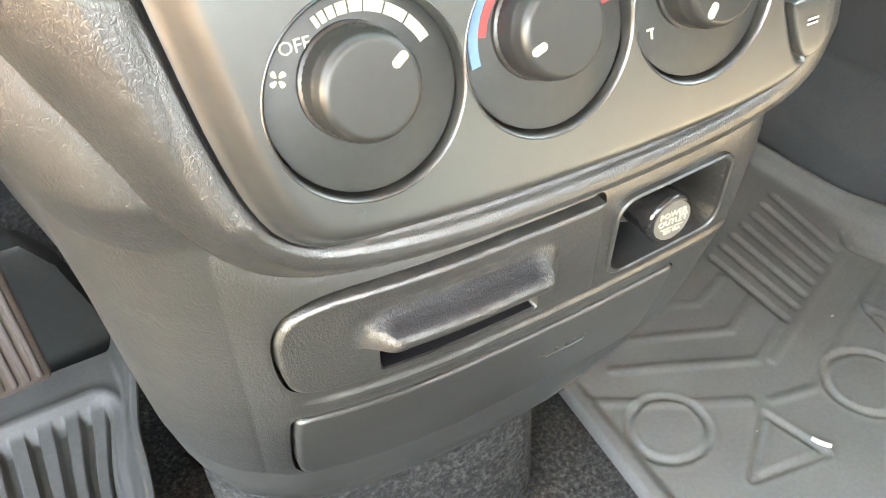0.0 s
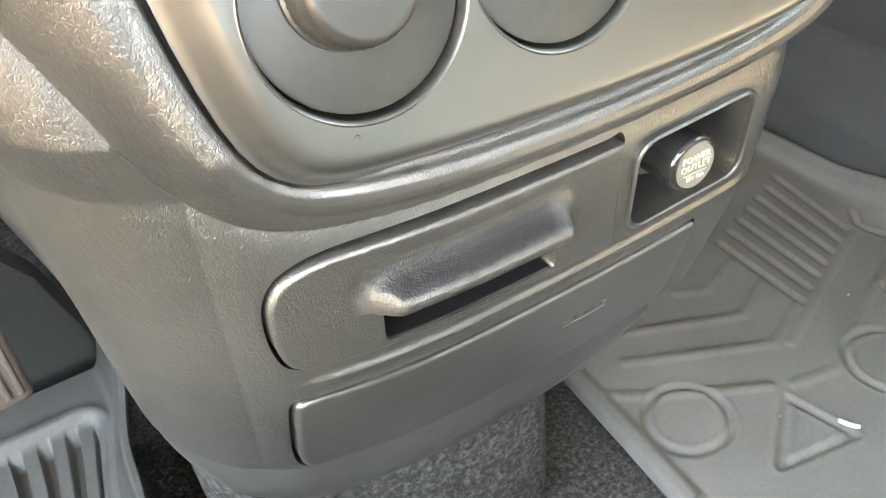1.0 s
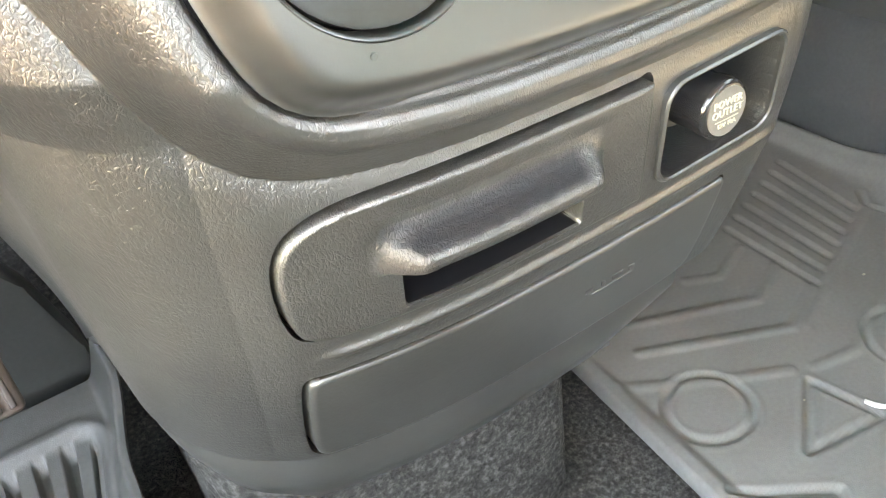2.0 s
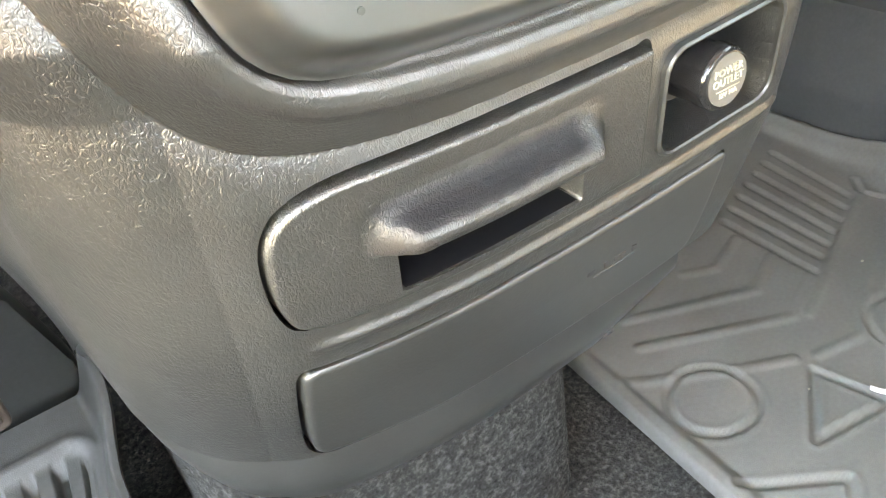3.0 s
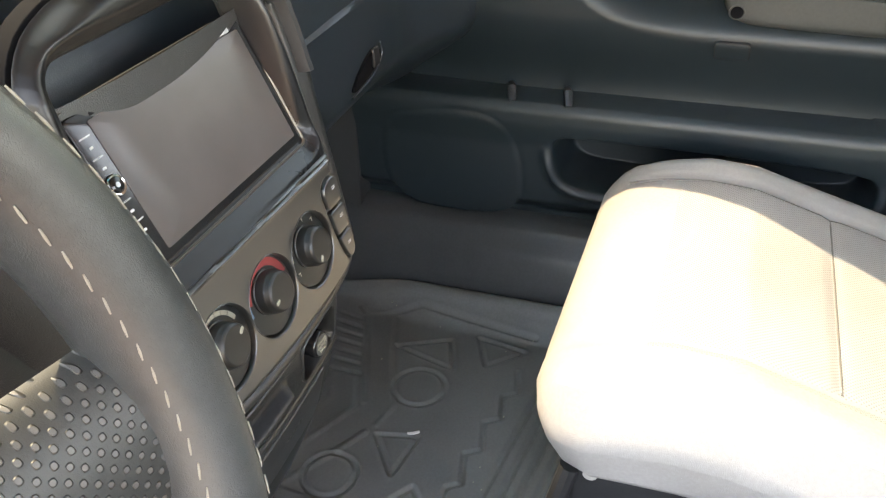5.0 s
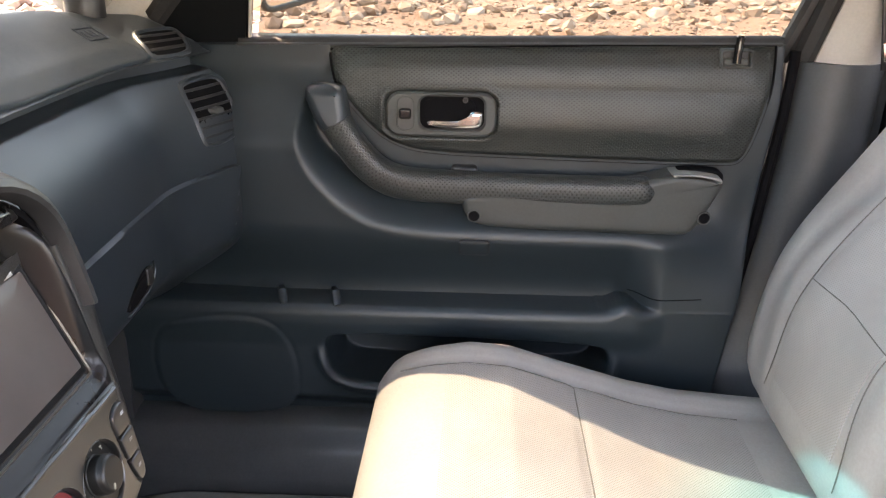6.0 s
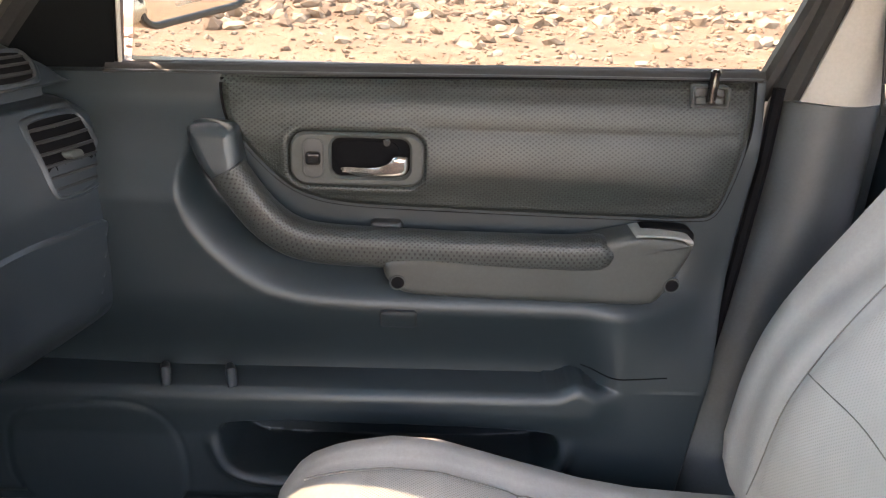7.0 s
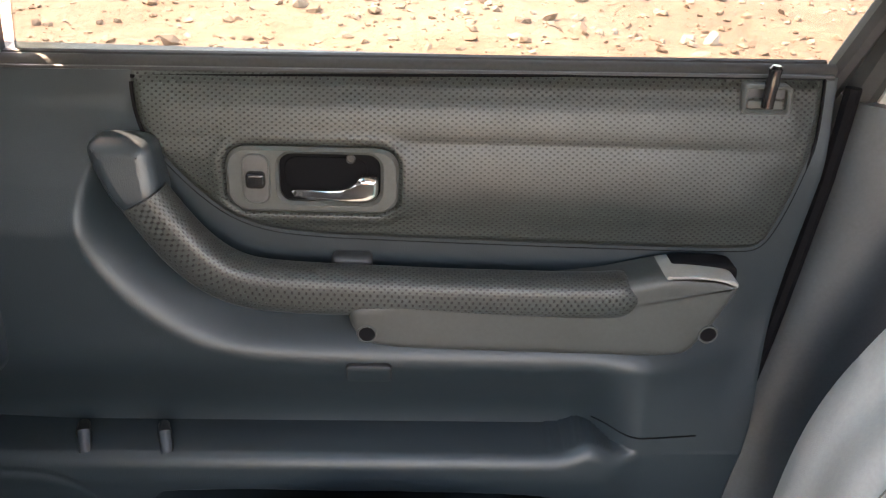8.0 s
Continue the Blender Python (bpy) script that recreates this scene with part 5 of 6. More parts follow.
def sweep_arm(path, half, x_in, depth, n=28):
    """Swept half-round bar along (y, z) on the door, its crown at x_in."""
    b = bmesh.new()
    p = np.array(path)
    t = np.gradient(p, axis=0)
    t /= np.linalg.norm(t, axis=1)[:, None]
    nrm = np.stack([-t[:, 1], t[:, 0]], 1)
    run = np.concatenate([[0], np.cumsum(np.linalg.norm(np.diff(p, axis=0), axis=1))])
    rows, uv = [], b.loops.layers.uv.new("along")
    for i in range(len(p)):
        s = i / (len(p) - 1)
        h = half(s)
        row = []
        for k in range(n):
            a = 2 * math.pi * k / n
            w, o = math.cos(a), math.sin(a)
            e = 0.7
            w, o = math.copysign(abs(w) ** e, w), math.copysign(abs(o) ** e, o)
            yz = p[i] + nrm[i] * h * w
            row.append(b.verts.new((x_in(s) + depth * (1 - o) / 2, yz[0], yz[1])))
        rows.append(row)
    step = 0.115 / n
    for i, (a, c) in enumerate(zip(rows, rows[1:])):
        for k in range(n):
            fc = b.faces.new((a[k], a[(k + 1) % n], c[(k + 1) % n], c[k]))
            for lp, st in zip(fc.loops, ((run[i], k), (run[i], k + 1), (run[i + 1], k + 1), (run[i + 1], k))):
                lp[uv].uv = (st[0], st[1] * step)
    for row in (rows[0], rows[-1]):
        b.faces.new(row)
    return b


def split_path(path, a, b):
    d = np.concatenate([[0], np.cumsum(np.linalg.norm(np.diff(path, axis=0), axis=1))])
    s = np.linspace(a, b, 60) * d[-1]
    return np.stack([np.interp(s, d, path[:, 0]), np.interp(s, d, path[:, 1])], 1)


def pad_half(s):
    return (0.0212 + 0.002 * math.sin(math.pi * min(1, s * 1.6))) * (1 - 0.55 * max(0, (s - 0.965) / 0.035) ** 2)


arm = part("armrest", sweep_arm(split_path(PATH_ARM, 0.085, 1.0), pad_half, lambda s: 0.652 - 0.007 * s + 0.004 * max(0, (s - 0.965) / 0.035) ** 2, 0.038), ARMPAD, label="dotted vinyl armrest pull")
under(arm, door)
CAP = chaikin([(-0.0500, 0.652), (-0.0520, 0.6615), (-0.0640, 0.6655), (-0.0960, 0.6645), (-0.1060, 0.658), (-0.1075, 0.640), (-0.1130, 0.614), (-0.1040, 0.600), (-0.0800, 0.596), (-0.0690, 0.608), (-0.0580, 0.630)], 2)


def on_cap(u, v, w):
    return 0.694 - w * (1 + 0.30 * sstep(0.665, 0.605, v)), u, v


part("pull_cap", plate(CAP, 0.0300, 0.013, on_cap, 8, 0.0), DOORL, arm, "smooth charcoal cap at the pull's upper end")
blk = chaikin([(-0.270, 0.525), (-0.270, 0.497), (-0.283, 0.480), (-0.302, 0.472), (-0.40, 0.469), (-0.570, 0.4655), (-0.590, 0.4685), (-0.603, 0.488), (-0.620, 0.522), (-0.6275, 0.540), (-0.626, 0.5490), (-0.615, 0.5520), (-0.575, 0.5560), (-0.555, 0.5535), (-0.535, 0.5485), (-0.50, 0.540), (-0.40, 0.528)], 2)


def on_block(u, v, w):
    return 0.692 - w, u, v


BLOCK = plastic("armrest_grey", (0.028, 0.031, 0.029), 0.5, 1400, 0.0003, 0.5)
part("armrest_block", plate(blk, 0.0435, 0.009, on_block, 7, 0.0), BLOCK, arm, "grey-brown plastic armrest end")
# pale colour of the top strip is light on the block's upward face
part("top_strip", plate(chaikin([(-0.550, 0.5528), (-0.574, 0.5568), (-0.612, 0.5536), (-0.6240, 0.5505), (-0.6260, 0.5440), (-0.6215, 0.5430), (-0.613, 0.5475), (-0.585, 0.5530)], 2), 0.0440, 0.0025, on_block, 3, 0.0), plastic("lit_strip", (0.2, 0.195, 0.18), 0.5, 1200, 0.0002, 0.4), arm, "strip painted pale for the light on the block's top")
for yy, zz in ((-0.2875, 0.4895), (-0.606, 0.494)):
    m = Matrix.Translation((0.6485, yy, zz)) @ pose(0, 0, 0, 0, -90, 0)
    hole = part("screw_hole", lathe([(0.0074, 0.0002), (0.0080, 0.0010), (0.0092, 0.0008), (0.0100, -0.0020)], 28, m), BLOCK, arm)
    # near-flat black disc carries the hole's shaded depth
    part("hole_bottom", lathe([(0, 0.0004), (0.0074, 0.0005), (0.0076, 0.0)], 28, m), DEEP, hole)
# flat black plate stands in for the shaded hollow behind the block
part("end_recess", plate(chaikin([(-0.553, 0.546), (-0.566, 0.5555), (-0.578, 0.5575), (-0.618, 0.5570), (-0.630, 0.5535), (-0.6330, 0.5450), (-0.628, 0.520), (-0.608, 0.490), (-0.58, 0.500)], 2), 0.0210, 0.003, on_block, 4, 0.0), DEEP, arm, "black plate for the shaded recess behind the armrest's end")
part("stop_block", rbox((0.02, 0.038, 0.02), 0.006, (0.692, -0.272, 0.541), (2, 3, 2)), BLACK, arm)

# courtesy reflector, clips in the pocket
bad = part("reflector_plate", plate(rrect(-0.309, 0.4250, -0.2685, 0.4480, 0.004, 5), 0.0044, 0.0012, lambda u, v, w: (door_x(u, v) - 0.0020 - w, u, v), 3, 0.003), DOORP, label="small blank rounded plate")
under(bad, door)
part("plate_rim", ring_plate(rrect(-0.3105, 0.4235, -0.267, 0.4495, 0.005, 5), rrect(-0.3075, 0.4265, -0.270, 0.4465, 0.004, 5), 0.0048, 0.001, lambda u, v, w: (door_x(u, v) - 0.0014 - w, u, v), 0.006), BLACK, bad)
for yy in (-0.088, -0.008):
    bm = tube([(0.690, yy + 0.010, 0.350), (0.680, yy + 0.008, 0.3565), (0.667, yy + 0.004, 0.3575), (0.655, yy, 0.342)], [0.004, 0.006, 0.0070, 0.0060], 10)
    under(part("pocket_rib", bm, DOORL, label="slim rib bridging the door pocket"), door)
q = [(float(door_x(np.array(a), np.array(b))) - 0.0004, a, b) for a, b in chaikin([(-0.518, 0.3665), (-0.530, 0.3670), (-0.545, 0.3640), (-0.560, 0.3635), (-0.620, 0.366)], 3, False)]
under(part("panel_seam", tube(q, 0.0009, 6), DEEP), door)

# window: sill strips, sail, frame bars and glass
win = part("window_sill", tube([(0.728, y, belt_z(y) + 0.0030) for y in np.linspace(0.05, -0.705, 8)], 0.0070, 10, flat=0.8), RUBBER, label="black rubber sill strip")
under(win, door)
part("outer_strip", tube([(0.748, y, belt_z(y) + 0.0045) for y in np.linspace(0.05, -0.705, 8)], 0.0045, 8), BLACK, win)
part("inner_strip", tube([(0.717, y, belt_z(y) + 0.0005) for y in np.linspace(0.05, -0.70, 8)], 0.0026, 8), BLACK, win)
SAIL = [(0.040, 0.704), (0.135, 0.704), (0.172, 0.738), (0.160, 0.760), (0.020, 0.900), (0.018, 0.82)]
b = bmesh.new()
v1 = [b.verts.new((side_x(z) - 0.016, y, z)) for y, z in SAIL]
v2 = [b.verts.new((side_x(z) + 0.012, y, z)) for y, z in SAIL]
for i in range(len(SAIL)):
    j = (i + 1) % len(SAIL)
    b.faces.new((v1[i], v1[j], v2[j], v2[i]))
b.faces.new(v1)
b.faces.new(v2[::-1])
bmesh.ops.bevel(b, geom=b.edges[:], offset=0.003, segments=2, affect="EDGES")
under(part("mirror_sail", b, plastic("sail_black", (0.0035, 0.0042, 0.0050), 0.5, 1500, 0.0001, 0.3, dust=0.02, spec=0.12), label="black plastic mirror sail"), door)
part("sail_strip", tube([(side_x(z) - 0.012, 0.036 - 0.17 * (z - 0.712), z) for z in np.linspace(0.714, 0.90, 6)], 0.0026, 8), BEIGE, win, "pale run channel")
GUSSET = [(0.165, 0.715), (0.285, 0.715), (0.270, 0.775), (0.150, 0.900), (0.025, 1.020), (-0.055, 1.000), (0.010, 0.910), (0.155, 0.768)]
b = bmesh.new()
v1 = [b.verts.new((side_x(z) - 0.010, y, z)) for y, z in GUSSET]
v2 = [b.verts.new((side_x(z) + 0.020, y, z)) for y, z in GUSSET]
for i in range(len(GUSSET)):
    j = (i + 1) % len(GUSSET)
    b.faces.new((v1[i], v1[j], v2[j], v2[i]))
b.faces.new(v1)
b.faces.new(v2[::-1])
tagged(part("trim_pillar_foot", b, BEIGE), "light grey trim at the foot of the front pillar", "pillar trim", kind="structure")
bars = [([(side_x(z), 0.155 - 0.93 * (z - 0.755), z) for z in np.linspace(0.745, 1.17, 9)], 0.020), ([(side_x(1.165), y, 1.165) for y in np.linspace(-0.22, -0.80, 8)], 0.020),
        ([(side_x(z), -0.716 - 0.30 * (z - 0.72) + 0.12 * (z - 0.72) ** 2, z) for z in np.linspace(0.70, 1.165, 8)], 0.013)]
for pts, r in bars:
    part("window_bar", tube(pts, r, 10), BLACK, win)
b = bmesh.new()
gl = [(0.030, 0.708), (-0.712, 0.718), (-0.838, 1.16), (-0.225, 1.16), (-0.02, 0.93)]
v1 = [b.verts.new((side_x(z) + 0.006, y, z)) for y, z in gl]
v2 = [b.verts.new((side_x(z) + 0.010, y, z)) for y, z in gl]
for i in range(len(gl)):
    j = (i + 1) % len(gl)
    b.faces.new((v1[i], v1[j], v2[j], v2[i]))
b.faces.new(v1)
b.faces.new(v2[::-1])
part("pane", b, CLEAR, win, "clear side glass", smooth=False)

# outside mirror
mir = thing("wing_mirror", "beige-grey door mirror seen through the side window", "door mirror", (0.86, 0.06, 0.74))
MM = Matrix.Translation((0.932, 0.0, 0.828)) @ pose(0, 0, 0, 2, 0, -27.6)
PAINT = glossy("beige_metallic_paint", (0.5, 0.42, 0.33), 0.3, 0.3)


def shell_f(x, y, z):
    t = np.clip((y + 0.045) / 0.09, 0, 1)
    return x * (1 - 0.25 * t * t), y, z * (1 - 0.35 * t * t) + 0.012 * (x / 0.11)


under(part("mirror_shell", rbox((0.228, 0.095, 0.168), 0.038, (0, 0.040, 0), (8, 6, 6), shell_f, None), PAINT, label="beige painted mirror shell"), mir)
mir.children[-1].data.transform(MM)


def on_mirror(u, v, w):
    a = np.array(MM)
    vv = v + 0.012 * (u / 0.11)
    return tuple(a[i, 0] * u + a[i, 1] * (-0.006 - w) + a[i, 2] * vv + a[i, 3] for i in range(3))


gl = rrect(-0.100, -0.070, 0.100, 0.070, 0.026, 7)
under(part("mirror_rim", ring_plate(offset(gl, -0.008), offset(gl, 0.001), 0.006, 0.002, on_mirror, 0.004), BLACK), mir)
pane = under(part("mirror_glass", plate(gl, 0.0026, 0.0006, on_mirror, 3, 0.0), MIRROR, label="mirror glass with printed warning"), mir)
for txt, v in (("OBJECTS IN MIRROR ARE", -0.042), ("CLOSER THAN THEY APPEAR", -0.052)):
    part_m = MM @ Matrix.Translation((0.012, -0.0088, v)) @ pose(0, 0, 0, 90, -6, 0)
    lettering(txt, 0.0085, part_m, glossy("mirror_print", (0.42, 0.4, 0.36), 0.5), pane)
under(part("mirror_arm", tube([(0.765, 0.085, 0.755), (0.80, 0.078, 0.765), (0.85, 0.055, 0.775)], [0.03, 0.027, 0.024], 12, flat=0.8), PAINT), mir)
# ---------- passenger seat ----------
seat = thing("passenger_seat", "cream leatherette front passenger seat with perforated centre", "car seat", (0.36, -0.42, 0.0))
SX = 0.362


def cush_top(x, y):
    """Height of the cushion's top over the floor."""
    u = (x - SX) / 0.245
    z = np.interp(-y, [0.17, 0.20, 0.24, 0.285, 0.34, 0.42, 0.506, 0.573, 0.654, 0.70], [0.303, 0.318, 0.327, 0.332, 0.328, 0.303, 0.277, 0.264, 0.257, 0.254])
    z = z + 0.006 * sstep(0.62, 0.85, np.abs(u)) * sstep(-0.20, -0.30, y) - 0.040 * sstep(0.86, 1.02, np.abs(u))
    z = z - 0.0035 * np.exp(-((np.abs(u) - 0.64) / 0.025) ** 2)
    z = z - 0.0025 * np.exp(-((y + 0.425) / 0.006) ** 2) * (np.abs(u) < 0.64)
    return z


def cushion_d(x, y, z):
    X, Y = x + SX, y - 0.463
    t = np.clip((z + 0.10) / 0.20, 0, 1)
    top = cush_top(X, Y)
    wid = 1 - 0.06 * (1 - t) - 0.05 * sstep(-0.22, -0.165, Y)
    Z = 0.205 + (top - 0.205) * t
    return SX + x * wid, Y + 0.02 * (1 - t) * (Y > -0.3) * -1 + 0.012 * np.sin(np.pi * t) * (Y > -0.25), Z


bm = rbox((0.50, 0.595, 0.20), 0.055, (0, 0, 0), (44, 52, 10), cushion_d)
cu = under(part("cushion", bm, SEATW, label="smooth cream leatherette cushion"), seat)
us, vv = np.linspace(SX - 0.185, SX + 0.150, 70), np.linspace(-0.238, -0.640, 80)
bm = field(us, vv, lambda u, v: (u, v, cush_top(u, v) + 0.0006 - 0.005 * sstep(-0.262, -0.240, v) - 0.005 * sstep(SX - 0.165, SX - 0.184, u)), lambda u, v: (u, v, cush_top(u, v) - 0.006))
part("centre_panel", bm, SEATP, cu, "perforated cream centre panel")


def seam(pts, r=0.0011):
    return tube([(a, b, float(cush_top(np.array(a), np.array(b))) + 0.0006) for a, b in pts], r, 6)


part("seam", seam([(SX + 0.152, y) for y in np.linspace(-0.195, -0.645, 40)]), GREYTHREAD, cu)
part("seam", seam([(x, -0.425) for x in np.linspace(SX - 0.15, SX + 0.15, 20)]), GREYTHREAD, cu)

# backrest: bulged panel leaning back
BM = Matrix.Translation((SX, -0.732, 0.27)) @ pose(0, 0, 0, 25, 0, 0)


def back_d(x, y, z):
    u = x / 0.25
    h = (z + 0.32) / 0.64
    wid = 0.94 + 0.10 * np.sin(np.pi * np.clip(h, 0, 1)) - 0.22 * sstep(0.72, 1.0, h)
    front = np.where(y > 0, 1, 0)
    bol = 0.030 * sstep(0.62, 0.9, np.abs(u)) * np.sin(np.pi * np.clip(h * 1.1, 0, 1)) ** 0.7
    bul = 0.020 * np.exp(-((h - 0.28) / 0.2) ** 2) + 0.040 * np.exp(-((h - 0.30) / 0.24) ** 2) * (1 - sstep(0.45, 1.0, np.abs(u)))
    grv = -0.003 * np.exp(-((np.abs(u) - 0.41) / 0.05) ** 2)
    return x * wid, y + front * (bol + bul + grv), z


bm = rbox((0.50, 0.15, 0.64), 0.06, (0, 0, 0), (40, 8, 44), back_d)
bm.transform(BM @ Matrix.Translation((0, 0.0, 0.30)))
bk = under(part("backrest", bm, SEATW, label="cream leatherette backrest"), seat)


def back_front(x, z):
    q = back_d(np.asarray(x, float), np.full(np.shape(x), 0.075), np.asarray(z, float))
    return q


def back_path(pts, lift=0.0012):
    out = []
    m = BM @ Matrix.Translation((0, 0.0, 0.30))
    for x, z in pts:
        a, b, c = back_front(np.array(x), np.array(z))
        out.append(m @ Vector((float(a), float(b) + lift, float(c))))
    return out


for s in (1, -1):
    side = chaikin([(0.112, -0.27), (0.103, -0.22), (0.098, -0.176), (0.094, -0.122), (0.104, -0.077), (0.120, 0.003), (0.134, 0.12), (0.150, 0.27)], 3, False)
    part("seam", tube(back_path([(s * a, b) for a, b in side]), 0.0007, 6), GREYTHREAD, bk)
part("seam", tube(back_path(chaikin([(0.096, -0.122), (0.050, -0.119), (0.0, -0.115), (-0.050, -0.119), (-0.096, -0.122)], 3, False)), 0.0007, 6), GREYTHREAD, bk)
us, vv = np.linspace(-0.089, 0.089, 40), np.linspace(-0.25, 0.24, 60)


def back_panel(u, v, lift=0.001):
    a, b, c = back_front(u, v)
    m = np.array(BM @ Matrix.Translation((0, 0.0, 0.30)))
    P = [a, b + lift, c]
    return tuple(m[i, 0] * P[0] + m[i, 1] * P[1] + m[i, 2] * P[2] + m[i, 3] for i in range(3))


bm = field(us, vv, back_panel, lambda u, v: back_panel(u, v, -0.006))
part("back_panel", bm, SEATB, bk, "perforated cream backrest panel")
bm = rbox((0.26, 0.09, 0.17), 0.04, (0, 0, 0), (10, 6, 8))
bm.transform(BM @ Matrix.Translation((0, 0.0, 0.76)))
under(part("headrest", bm, SEATW, label="cream leatherette headrest"), seat)
for s in (0.05, -0.05):
    bm = tube([BM @ Vector((s, 0, 0.60)), BM @ Vector((s, 0, 0.70))], 0.006, 8)
    under(part("headrest_post", bm, CHROME), seat)
# frame and rails below the cushion
for s in (-1, 1):
    x = SX + s * 0.205
    bm = rbox((0.035, 0.46, 0.12), 0.012, (x, -0.43, 0.175), (2, 8, 2))
    fr = under(part("side_frame", bm, BLACK, label="black metal seat frame"), seat)
    bm = rbox((0.042, 0.52, 0.022), 0.006, (x, -0.43, 0.020), (2, 8, 2))
    under(part("rail", bm, BLACK, label="black steel seat rail"), seat)
    for yy in (-0.235, -0.62):
        bm = tube([(x, yy, 0.03), (x, yy - 0.015, 0.09), (x, yy - 0.02, 0.16)], [0.020, 0.014, 0.016], 10)
        under(part("leg", bm, BLACK), seat)
bm = tube([(SX - 0.205, -0.21, 0.20), (SX - 0.10, -0.185, 0.185), (SX + 0.10, -0.185, 0.185), (SX + 0.205, -0.21, 0.20)], 0.008, 10)
under(part("adjuster_bar", bm, BLACK, label="black seat adjuster bar"), seat)
bm = lathe([(0, 0), (0.007, 0), (0.007, 0.004), (0.004, 0.006), (0, 0.006)], 14, Matrix.Translation((SX - 0.224, -0.225, 0.215)) @ pose(0, 0, 0, 0, -90, 0))
under(part("bolt", bm, BEIGE, label="pale bolt head"), seat)
bm = tube([(SX - 0.235, -0.195, 0.012), (SX - 0.238, -0.192, 0.08), (SX - 0.232, -0.195, 0.175), (SX - 0.222, -0.205, 0.215)], 0.010, 10)
under(part("front_bracket", bm, BLACK, label="black curved front bracket"), seat)

# ---------- floor mats ----------
mat = thing("floor_mat", "dusty dark grey rubber floor mat with moulded pattern", "floor mat", (0.41, 0.0, 0.0))
X0, X1, Y0, Y1 = 0.172, 0.598, -0.36, 0.47


def circle(cx, cy, r, n=28):
    return [(cx + r * math.cos(2 * math.pi * i / n), cy + r * math.sin(2 * math.pi * i / n)) for i in range(n)]


GROOVES = [(circle(0.2285, 0.113, 0.0335), True), ([(0.308, 0.082), (0.320, 0.026), (0.250, 0.038)], True), ([(0.186, 0.048), (0.240, 0.004), (0.186, -0.052)], False),
           (circle(0.411, 0.060, 0.037), True), ([(0.486, 0.124), (0.523, 0.048), (0.462, 0.026)], False), ([(0.486, 0.124), (0.462, 0.030)], False), ([(0.538, 0.008), (0.481, -0.018), (0.526, -0.066), (0.538, 0.008)], False),
           ([(0.232, -0.035), (0.252, -0.036), (0.262, -0.052), (0.311, -0.041), (0.324, -0.061), (0.372, -0.049), (0.385, -0.069), (0.428, -0.060), (0.440, -0.078), (0.482, -0.066)], False),
           ([(0.560, 0.215), (0.545, 0.198), (0.570, 0.112), (0.555, -0.075)], False),]
RIDGES = [[(0.545, 0.198), (0.360, 0.123)], [(0.402, 0.152), (0.349, 0.130), (0.228, 0.190)], [(0.403, 0.193), (0.355, 0.172), (0.243, 0.223)], [(0.402, 0.233), (0.355, 0.216), (0.327, 0.231)],
          [(0.190, 0.170), (0.253, 0.128), (0.307, 0.099)], [(0.324, 0.089), (0.366, 0.080), (0.467, 0.123), (0.545, 0.150)]]
RIBS = [([(0.551 - 0.0225 * k, 0.307 - 0.0077 * k), (0.532 - 0.0202 * k, 0.202 - 0.0078 * k)], False) for k in range(7)]
BACKR = [([(0.185, -0.073 - 0.021 * k), (0.50, -0.112 - 0.021 * k)], False) for k in range(10)]


def mat_z(x, y):
    z = floor_z(x, y) * 0 + 0.0 + 0.62 * np.clip(y - 0.38, 0, None)
    e = np.minimum(np.minimum(x - X0, X1 - x), np.minimum(y - Y0, Y1 - y))
    z = z + 0.005 * sstep(0.022, 0.012, e) * sstep(0.0, 0.004, e) + 0.040 * sstep(0.060, 0.004, X1 - x + 0.03 * sstep(0.10, 0.28, y)) ** 1.3
    for g, closed in GROOVES:
        d = seg_dist(x, y, g, closed)
        z = z - 0.0030 * sstep(0.0040, 0.0018, d) + 0.0006 * np.exp(-((d - 0.0058) / 0.0018) ** 2)
    for g, closed in RIBS:
        z = z - 0.0034 * sstep(0.0048, 0.0022, seg_dist(x, y, g))
    for g in RIDGES:
        z = z + 0.0016 * sstep(0.0060, 0.0025, seg_dist(x, y, g))
    for g, closed in BACKR:
        z = z - 0.0045 * sstep(0.0050, 0.0022, seg_dist(x, y, g))
    return z


bm = field(np.linspace(X0, X1, 230), np.linspace(Y0, Y1, 340), lambda u, v: (u - 0.07 * np.clip(0.17 - v, -0.1, 0.4) * sstep(0.25, 0.172, u), v, mat_z(u, v)), lambda u, v: (u - 0.07 * np.clip(0.17 - v, -0.1, 0.4) * sstep(0.25, 0.172, u), v, 0.62 * np.clip(v - 0.38, 0, None) - 0.007))
under(part("mat_sheet", bm, MAT, label="dark grey moulded rubber", sharp=80), mat)
random.seed(4)
for k in range(12):
    x, y = random.uniform(0.20, 0.60), random.uniform(-0.10, 0.22)
    s = random.uniform(0.0006, 0.0013)
    crumb = rbox((s * 2.2, s * 1.5, s), s * 0.35, (x, y, float(mat_z(np.array(x), np.array(y))) + s * 0.4), (1, 1, 1))
    tagged(part("crumb", crumb, WHITE), "tiny pale crumb lying on the rubber mat", "crumb", "crumbs on the mat")
fl = rbox((0.0165, 0.0050, 0.0014), 0.0006, (0, 0, 0), (4, 2, 1), lambda x, y, z: (x, y * (1 - (x / 0.012) ** 2 * 0.5), z + 0.002 * (x / 0.01) ** 2))
fl.transform(Matrix.Translation((0.322, 0.034, 0.0030)) @ pose(0, 0, 0, 0, 0, -62))
